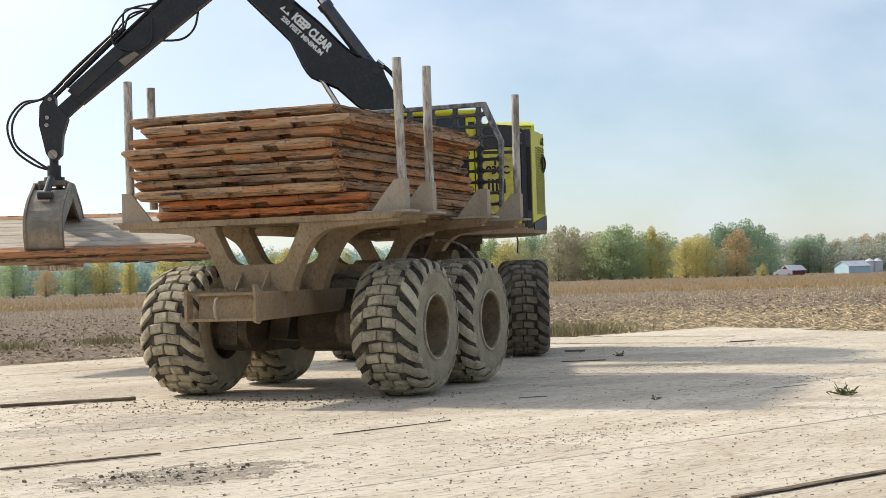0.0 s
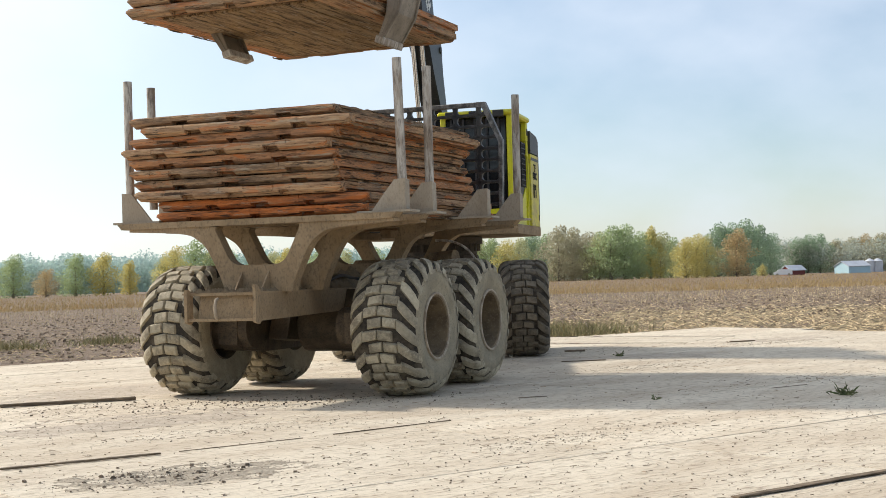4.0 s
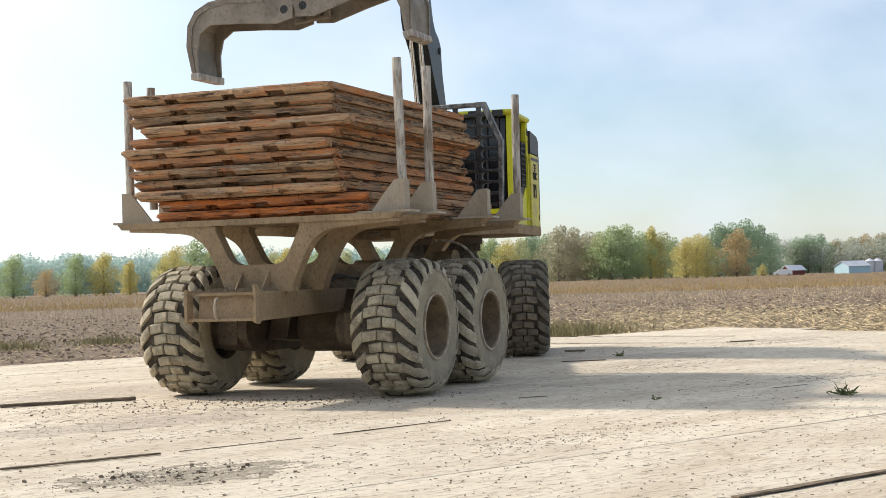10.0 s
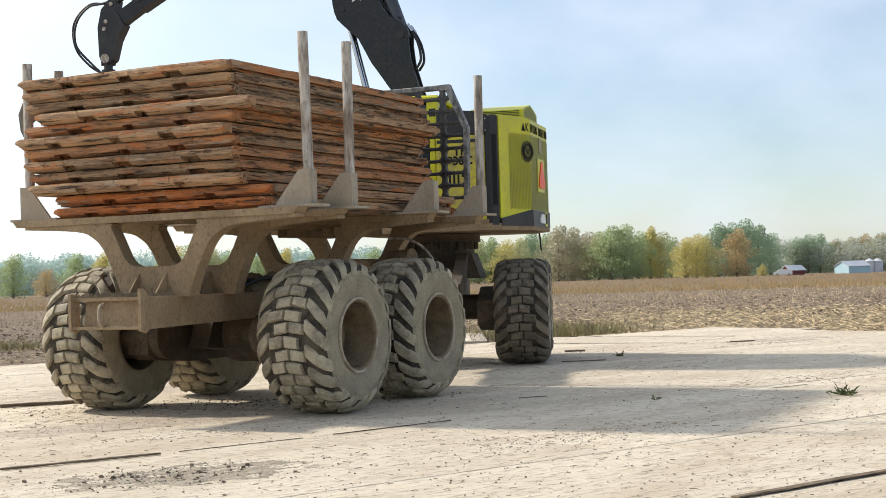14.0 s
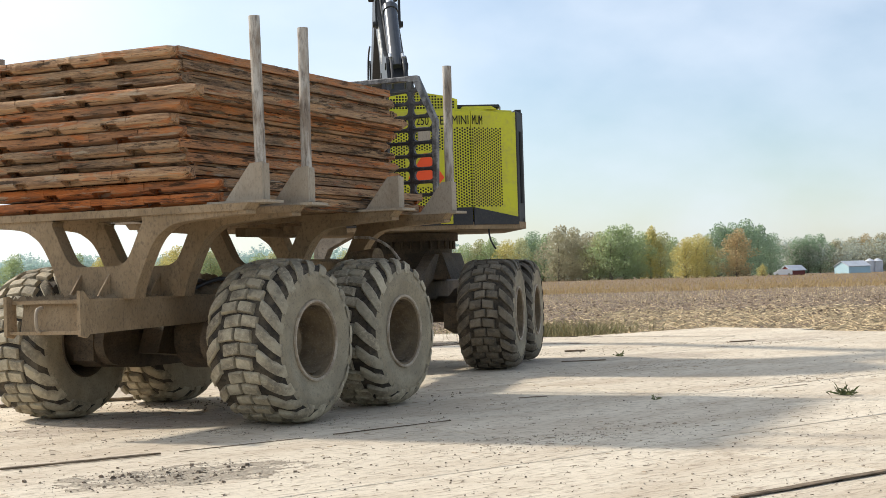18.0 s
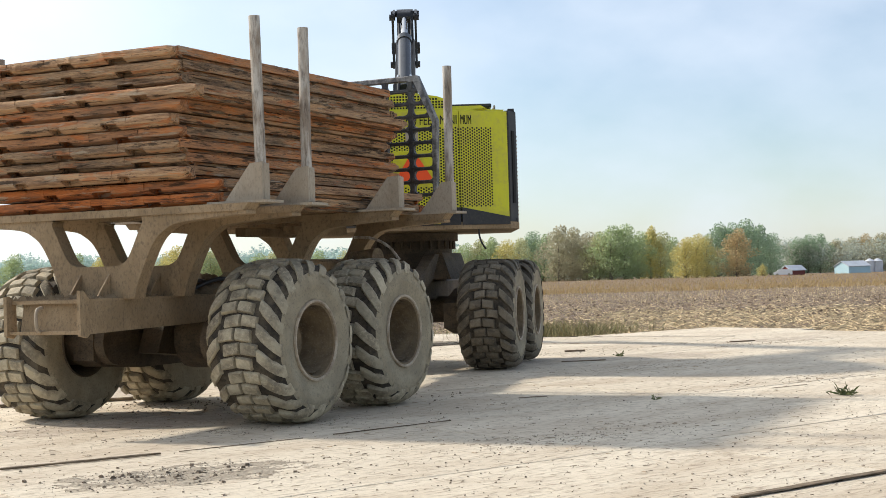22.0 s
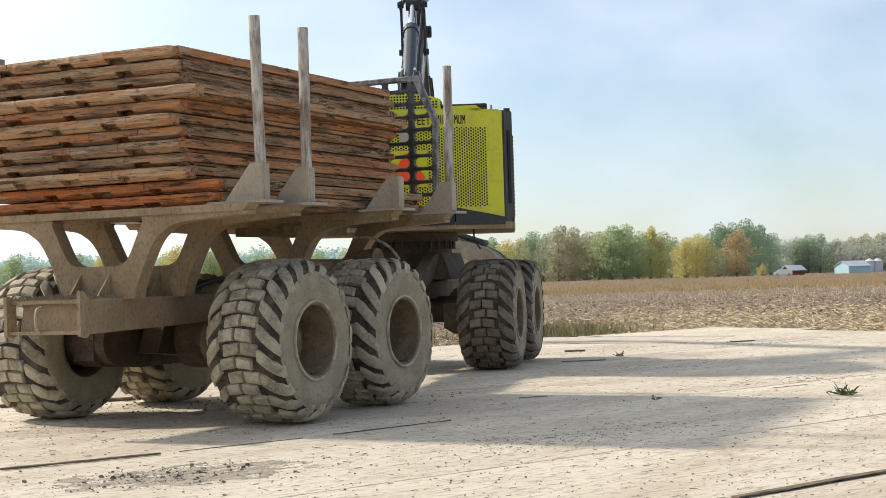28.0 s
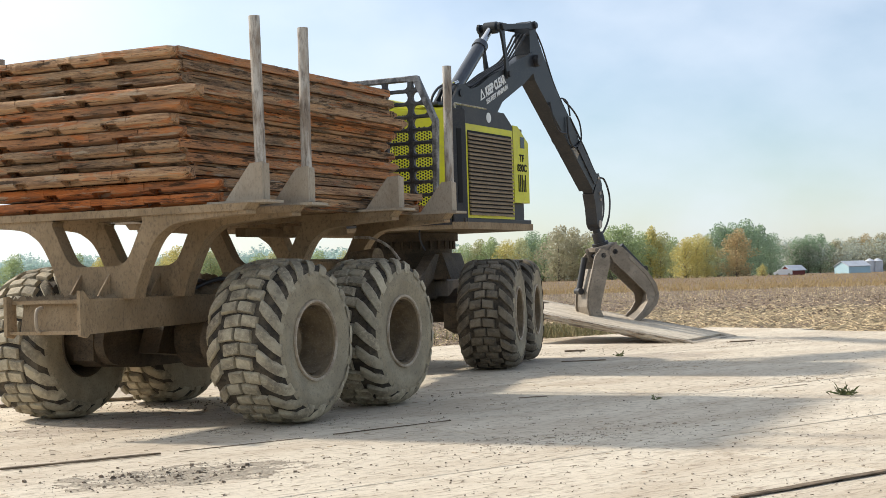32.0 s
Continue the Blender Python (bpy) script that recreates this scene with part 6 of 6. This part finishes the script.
for cx, cy, r, cnt in tuft_at:
    V, F = [], []
    for _ in range(cnt):
        a, e, l = random.uniform(0, 6.3), random.uniform(0.15, 1.25), random.uniform(0.3, 1.0) * (0.05 + 1.5 * r)
        b = Vector((random.gauss(0, r * 0.5), random.gauss(0, r * 0.5), 0))
        d = Vector((math.cos(a) * math.cos(e), math.sin(a) * math.cos(e), math.sin(e)))
        s_ = Vector((-math.sin(a), math.cos(a), 0)) * 0.0022
        i = len(V)
        V.extend([tuple(b - s_), tuple(b + s_), tuple(b + d * l * 0.6 + s_ * 0.8 + Vector((0, 0, 0.01))), tuple(b + d * l + Vector((0, 0, -0.015))), tuple(b + d * l * 0.6 - s_ * 0.8 + Vector((0, 0, 0.01)))])
        F.append((i, i + 1, i + 2, i + 3, i + 4))
    me = bpy.data.meshes.new("grass_tuft")
    me.from_pydata(V, [], F)
    me.materials.append(M_tuft)
    g = new("grass_tuft", me)
    g.matrix_basis = pose(cx, cy, 0)
    tagged(g, "green grass tuft growing through the decking", "grass")

# ---- trees ----
M_trunk = mat("grey_brown_bark", (0.12, 0.10, 0.08), 0.9, 0, (0.2, 0.17, 0.13), 4, 0.8, bump=0.3)
# leaf tones lightened to paint in the air haze over the field
HAZED_LEAF = {
    "green": mat("green_leaves", (0.42, 0.49, 0.26), 0.8, 0, (0.34, 0.42, 0.24), 0.4, 0.8, bump=0, rand=0.06, island=True, glow_through=0.55, spec=0.03),
    "olive": mat("hazed_olive_leaves", (0.52, 0.51, 0.28), 0.8, 0, (0.42, 0.44, 0.25), 0.4, 0.8, bump=0, rand=0.06, island=True, glow_through=0.55, spec=0.03),
    "yellow": mat("hazed_yellow_leaves", (0.64, 0.55, 0.21), 0.8, 0, (0.50, 0.48, 0.22), 0.4, 0.8, bump=0, rand=0.06, island=True, glow_through=0.55, spec=0.03),
    "rust": mat("hazed_rust_leaves", (0.55, 0.41, 0.22), 0.8, 0, (0.44, 0.38, 0.23), 0.4, 0.8, bump=0, rand=0.06, island=True, glow_through=0.55, spec=0.03),
    "dark": mat("hazed_dark_green_leaves", (0.31, 0.40, 0.27), 0.8, 0, (0.34, 0.43, 0.29), 0.4, 0.8, bump=0, rand=0.06, island=True, glow_through=0.55, spec=0.03),
    "grey": mat("hazed_grey_tan_leaves", (0.46, 0.42, 0.29), 0.8, 0, (0.41, 0.40, 0.27), 0.4, 0.8, bump=0, rand=0.06, island=True, glow_through=0.55, spec=0.03),
}


def leaf_cloud(V, F, c, r, n, size):
    for _ in range(n):
        while True:
            p = Vector((random.uniform(-1, 1), random.uniform(-1, 1), random.uniform(-1, 1)))
            if 0.25 < p.length < 1:
                break
        p = c + Vector((p.x * r[0], p.y * r[0], p.z * r[1]))
        a, b = Vector((random.uniform(-1, 1), random.uniform(-1, 1), random.uniform(-1, 1))).normalized(), Vector((random.uniform(-1, 1), random.uniform(-1, 1), random.uniform(-1, 1))).normalized()
        s = random.uniform(*size)
        i = len(V)
        V.extend([tuple(p - a * s), tuple(p + b * s), tuple(p + a * s), tuple(p - b * s)])
        F.append((i, i + 1, i + 2, i + 3))


def tree(px, dist, top, wide, leaf, bare=0.04, n=4600):
    """A tree at a bearing (in picture widths from the axis), a distance, with a height and a crown's width."""
    x, y = px * dist, dist
    z = ground_z(x, y)
    t = thing("tree", {"green": "green leafy tree", "olive": "olive-green tree in early autumn", "yellow": "yellow autumn tree", "rust": "rust-brown autumn tree", "dark": "tall dark green tree", "grey": "half-bare grey-brown tree"}[leaf] + " at the field's far edge", "tree", "trees along the field", m=pose(x, y, z))
    bm = bmesh.new()
    rod(bm, (0, 0, -0.3), (0, 0, top * 0.75), wide * 0.03 + 0.08, 0.05, 8)
    V, F = [], []
    lobes = 9
    for k in range(lobes):
        h = top * (bare + (0.93 - bare) * (k + 0.6) / lobes)
        q = (h / top - bare) / (1 - bare)
        rad = wide / 2 * (0.35 + 0.65 * math.sin(math.pi * min(1, 0.18 + 0.85 * q)) ** 0.8) * random.uniform(0.7, 1.1)
        for j in range(2 if q < 0.85 else 1):
            a = k * 2.4 + j * math.pi + random.uniform(-0.5, 0.5)
            off = rad * 0.5 * (1 - 0.7 * max(0, q - 0.7) / 0.3)
            c = Vector((off * math.cos(a), off * math.sin(a), h))
            rod(bm, (0, 0, max(0.3, h - rad * 0.6)), tuple(c), 0.09, 0.03, 5)
            leaf_cloud(V, F, c, (rad * 0.66, top * 0.105 + 0.3), n // (2 * lobes), (0.09 * top / 10, 0.22 * top / 10))
    part("trunk", bm, M_trunk, t)
    me = bpy.data.meshes.new("crown")
    me.from_pydata(V, [], F)
    me.materials.append(HAZED_LEAF[leaf])
    part("crown", me, None, t)
    return t


def bearing(x):
    return (x - 784) / 2543.0


for x, dist, top, wide, leaf in [
        (820, 480, 14.5, 11, "green"), (845, 480, 15, 10, "olive"), (868, 475, 15, 10, "green"), (893, 470, 15, 10, "yellow"), (918, 490, 15, 11, "olive"), (940, 500, 17, 11, "dark"), (962, 500, 16.5, 11, "green"), (988, 470, 18, 12, "grey"), (1012, 480, 17.5, 13, "grey"),
        (1036, 470, 16, 11, "grey"), (1058, 465, 16, 11, "olive"), (1080, 460, 18, 12, "green"), (1104, 462, 18.2, 13, "green"), (1128, 470, 16.5, 12, "green"), (1150, 475, 17, 9, "yellow"), (1168, 480, 15.5, 10, "olive"), (1186, 490, 14, 9, "green"),
        (1212, 420, 12.5, 8, "yellow"), (1232, 425, 13.5, 9, "yellow"), (1250, 430, 12.5, 9, "olive"), (1270, 460, 17, 13, "dark"), (1292, 465, 18.5, 13, "dark"), (1318, 470, 18.5, 14, "dark"), (1342, 480, 17.5, 12, "dark"), (1303, 420, 14, 10, "rust"), (1362, 490, 15, 9, "dark"),
        (1347, 400, 3.5, 3, "yellow"), (1408, 600, 15, 11, "dark"), (1428, 600, 17, 12, "dark"), (1450, 610, 16, 13, "dark"), (1478, 620, 15, 13, "grey"), (1505, 620, 15, 13, "grey"), (1530, 620, 16, 13, "rust"), (1555, 610, 16.5, 14, "grey"), (1580, 610, 17, 14, "grey"),
        (22, 430, 14, 8, "green"), (80, 450, 9.5, 8, "rust"), (132, 440, 13.5, 9, "green"), (182, 440, 13, 9, "yellow"), (228, 450, 11, 6, "yellow"), (286, 435, 11, 7, "olive"), (308, 430, 14.5, 9, "yellow"), (345, 440, 16.5, 12, "green"), (372, 445, 14, 9, "olive"), (400, 450, 13, 9, "green"),
        (455, 460, 12.5, 9, "green"), (480, 465, 12.5, 9, "olive"), (505, 460, 13, 8, "yellow"), (560, 470, 13, 10, "green"), (610, 470, 13, 10, "olive"), (660, 470, 13, 10, "green"), (705, 470, 13, 10, "olive"), (750, 470, 14, 10, "yellow"), (790, 470, 14, 10, "olive")]:
    tree(bearing(x), dist, top * random.uniform(0.94, 1.04), wide * random.uniform(1.15, 1.45), leaf)


def woods(name, a0, a1, dist, top, material, label, n):
    """A far belt of woods: a lumpy mass with leaf clumps over it."""
    V, F = [], []
    cols, rows = 300, 9
    for k in range(cols + 1):
        px = bearing(a0 + (a1 - a0) * k / cols)
        h = top * (0.76 + 0.12 * noise.noise((k * 0.11, dist, 1)) + 0.09 * noise.noise((k * 0.45, dist, 5)) + 0.04 * noise.noise((k * 1.7, dist, 8)))
        for j in range(rows + 1):
            q = j / rows
            d = dist * (1.03 + 0.05 * q * q) + top * 0.1 * noise.noise((k * 0.5, j * 0.9, dist))
            V.append((px * d, d, ground_z(px * d, d) + h * q - 1))
    for k in range(cols):
        for j in range(rows):
            i = k * (rows + 1) + j
            F.append((i, i + rows + 1, i + rows + 2, i + 1))
    for _ in range(n):
        px = bearing(random.uniform(a0, a1))
        d = dist * random.uniform(0.96, 1.04)
        x, y = px * d, d
        h = top * (0.78 + 0.16 * noise.noise((px * 60, dist, 2))) * random.uniform(0.85, 1.1)
        leaf_cloud(V, F, Vector((x, y, ground_z(x, y) + h * 0.58)), (top * random.uniform(0.18, 0.34), h * 0.42), 170, (top * 0.014, top * 0.032))
    me = bpy.data.meshes.new(name)
    me.from_pydata(V, [], F)
    me.materials.append(material)
    return tagged(new(name, me), label, "woods", kind="stuff")


# leaf colours paled and blued: the haze of distance is in the base colour
M_far = mat("haze_tinted_blue_green_woods", (0.50, 0.62, 0.58), 0.95, 0, (0.45, 0.56, 0.48), 0.05, 0.8, bump=0, rand=0.05, island=True, glow_through=0.4, spec=0.03)
M_mid = mat("haze_tinted_grey_green_woods", (0.42, 0.50, 0.45), 0.95, 0, (0.50, 0.50, 0.40), 0.03, 0.9, bump=0, rand=0.05, island=True, glow_through=0.4, spec=0.03)
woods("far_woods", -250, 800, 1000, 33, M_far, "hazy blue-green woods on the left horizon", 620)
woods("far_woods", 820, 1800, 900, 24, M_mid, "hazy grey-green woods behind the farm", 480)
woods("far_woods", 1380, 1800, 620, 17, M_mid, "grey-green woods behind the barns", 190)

# ---- farm buildings ----
M_red = mat("dark_red_boards", (0.20, 0.05, 0.04), 0.8, 0, (0.13, 0.04, 0.035), 0.8, 0.8, bump=0.1)
M_roof = mat("pale_metal_roof", (0.55, 0.57, 0.60), 0.5, 0.2, (0.42, 0.44, 0.47), 0.3, 0.7, bump=0.05)
M_blue = mat("pale_blue_cladding", (0.42, 0.60, 0.66), 0.6, 0, (0.36, 0.52, 0.58), 0.3, 0.7, bump=0.05)


def barn(x, dist, w, l, wall_h, ridge_h, material, label, yaw):
    px = bearing(x)
    b = thing("barn", label, "barn", m=pose(px * dist, dist, ground_z(px * dist, dist) - 0.1, 0, 0, yaw))
    bm = bmesh.new()
    prism(bm, [(-w / 2, 0), (w / 2, 0), (w / 2, wall_h), (0, ridge_h), (-w / 2, wall_h)], "y", -l / 2, l / 2)
    part("wall", bm, material, b)
    for s in (1, -1):
        bm = bmesh.new()
        prism(bm, [(s * (w / 2 + 0.3), wall_h - 0.1), (0, ridge_h + 0.05), (0, ridge_h + 0.25), (s * (w / 2 + 0.3), wall_h + 0.1)], "y", -l / 2 - 0.3, l / 2 + 0.3)
        part("roof", bm, M_roof, b)
    part("barn_door", shape(box, (-w * 0.18, -l / 2 - 0.06, 0), (w * 0.18, -l / 2 - 0.01, wall_h * 0.8)), M_dark, b)
    return b


barn(1402, 400, 3.6, 5.4, 1.5, 2.7, M_red, "small dark red barn with a pale metal roof", 118)
barn(1507, 430, 6.0, 8.6, 2.2, 3.6, M_blue, "pale blue metal farm shed", 118)
for x in (1538, 1552):
    p = bearing(x)
    bin_ = thing("grain_bin", "pale round metal grain bin", "grain bin", "grain bins", m=pose(p * 470, 470, ground_z(p * 470, 470)))
    bm = bmesh.new()
    rod(bm, (0, 0, 0), (0, 0, 3.6), 1.7, seg=24)
    part("bin_wall", bm, M_roof, bin_, smooth=40)
    bm = bmesh.new()
    rod(bm, (0, 0, 3.6), (0, 0, 4.6), 1.85, 0.2, seg=24)
    part("bin_roof", bm, M_roof, bin_)
p = bearing(1384)
van = thing("parked_van", "white van parked beside the red barn", "van", m=pose(p * 380, 380, ground_z(p * 380, 380), 0, 0, 80))
part("van_body", shape(prism, [(-2.4, 0.3), (2.3, 0.3), (2.4, 0.9), (1.7, 1.1), (1.1, 1.7), (-2.4, 1.7)], "x", -0.85, 0.85), M_white, van)
for y in (-1.5, 1.5):
    part("van_wheel", shape(rod, (-0.9, y, 0.33), (0.9, y, 0.33), 0.33, seg=16), M_tyre, van)


# ---- what moves ----
def motions():
    travel = [0, 10.4, 10.7] + [10.8 + 0.2 * k for k in range(27)] + [16.3, 32]
    fine = sorted({round(0.2 * k, 3) for k in range(161)} | {8.7, 8.9, 9.1, 10.7})
    walk(forwarder, [(t, rear_pose(t)) for t in travel])
    for ob, at in moving:
        times = travel if ob.name.startswith(("wheel", "front")) else fine
        walk(ob, [(t, at(t)) for t in times])
    for k, (m, local) in enumerate(stack):
        if k < 10:
            walk(m, [(t, rear_pose(t) @ local) for t in travel])
        else:
            walk(m, [(t, carried(t, k)) for t in sorted({t for t in fine if t < 9.3} | set(travel) | {8.8, 8.9, 9.0})])
    walk(bark, [(t, rear_pose(t) @ pose(1.20, 0.95, 2.103 + STEP * 9 - 0.004)) for t in travel])
    walk(far_mat, [(t, pose(x, y, z, rx, ry, 0)) for t, x, y, z, rx, ry in FAR_ROWS])
    walk(ground_mat, [(t, ground_mat_pose(t)) for t in (0, 31.4, 31.5, 31.6, 31.7, 31.8, 31.9, 32)])


motions()
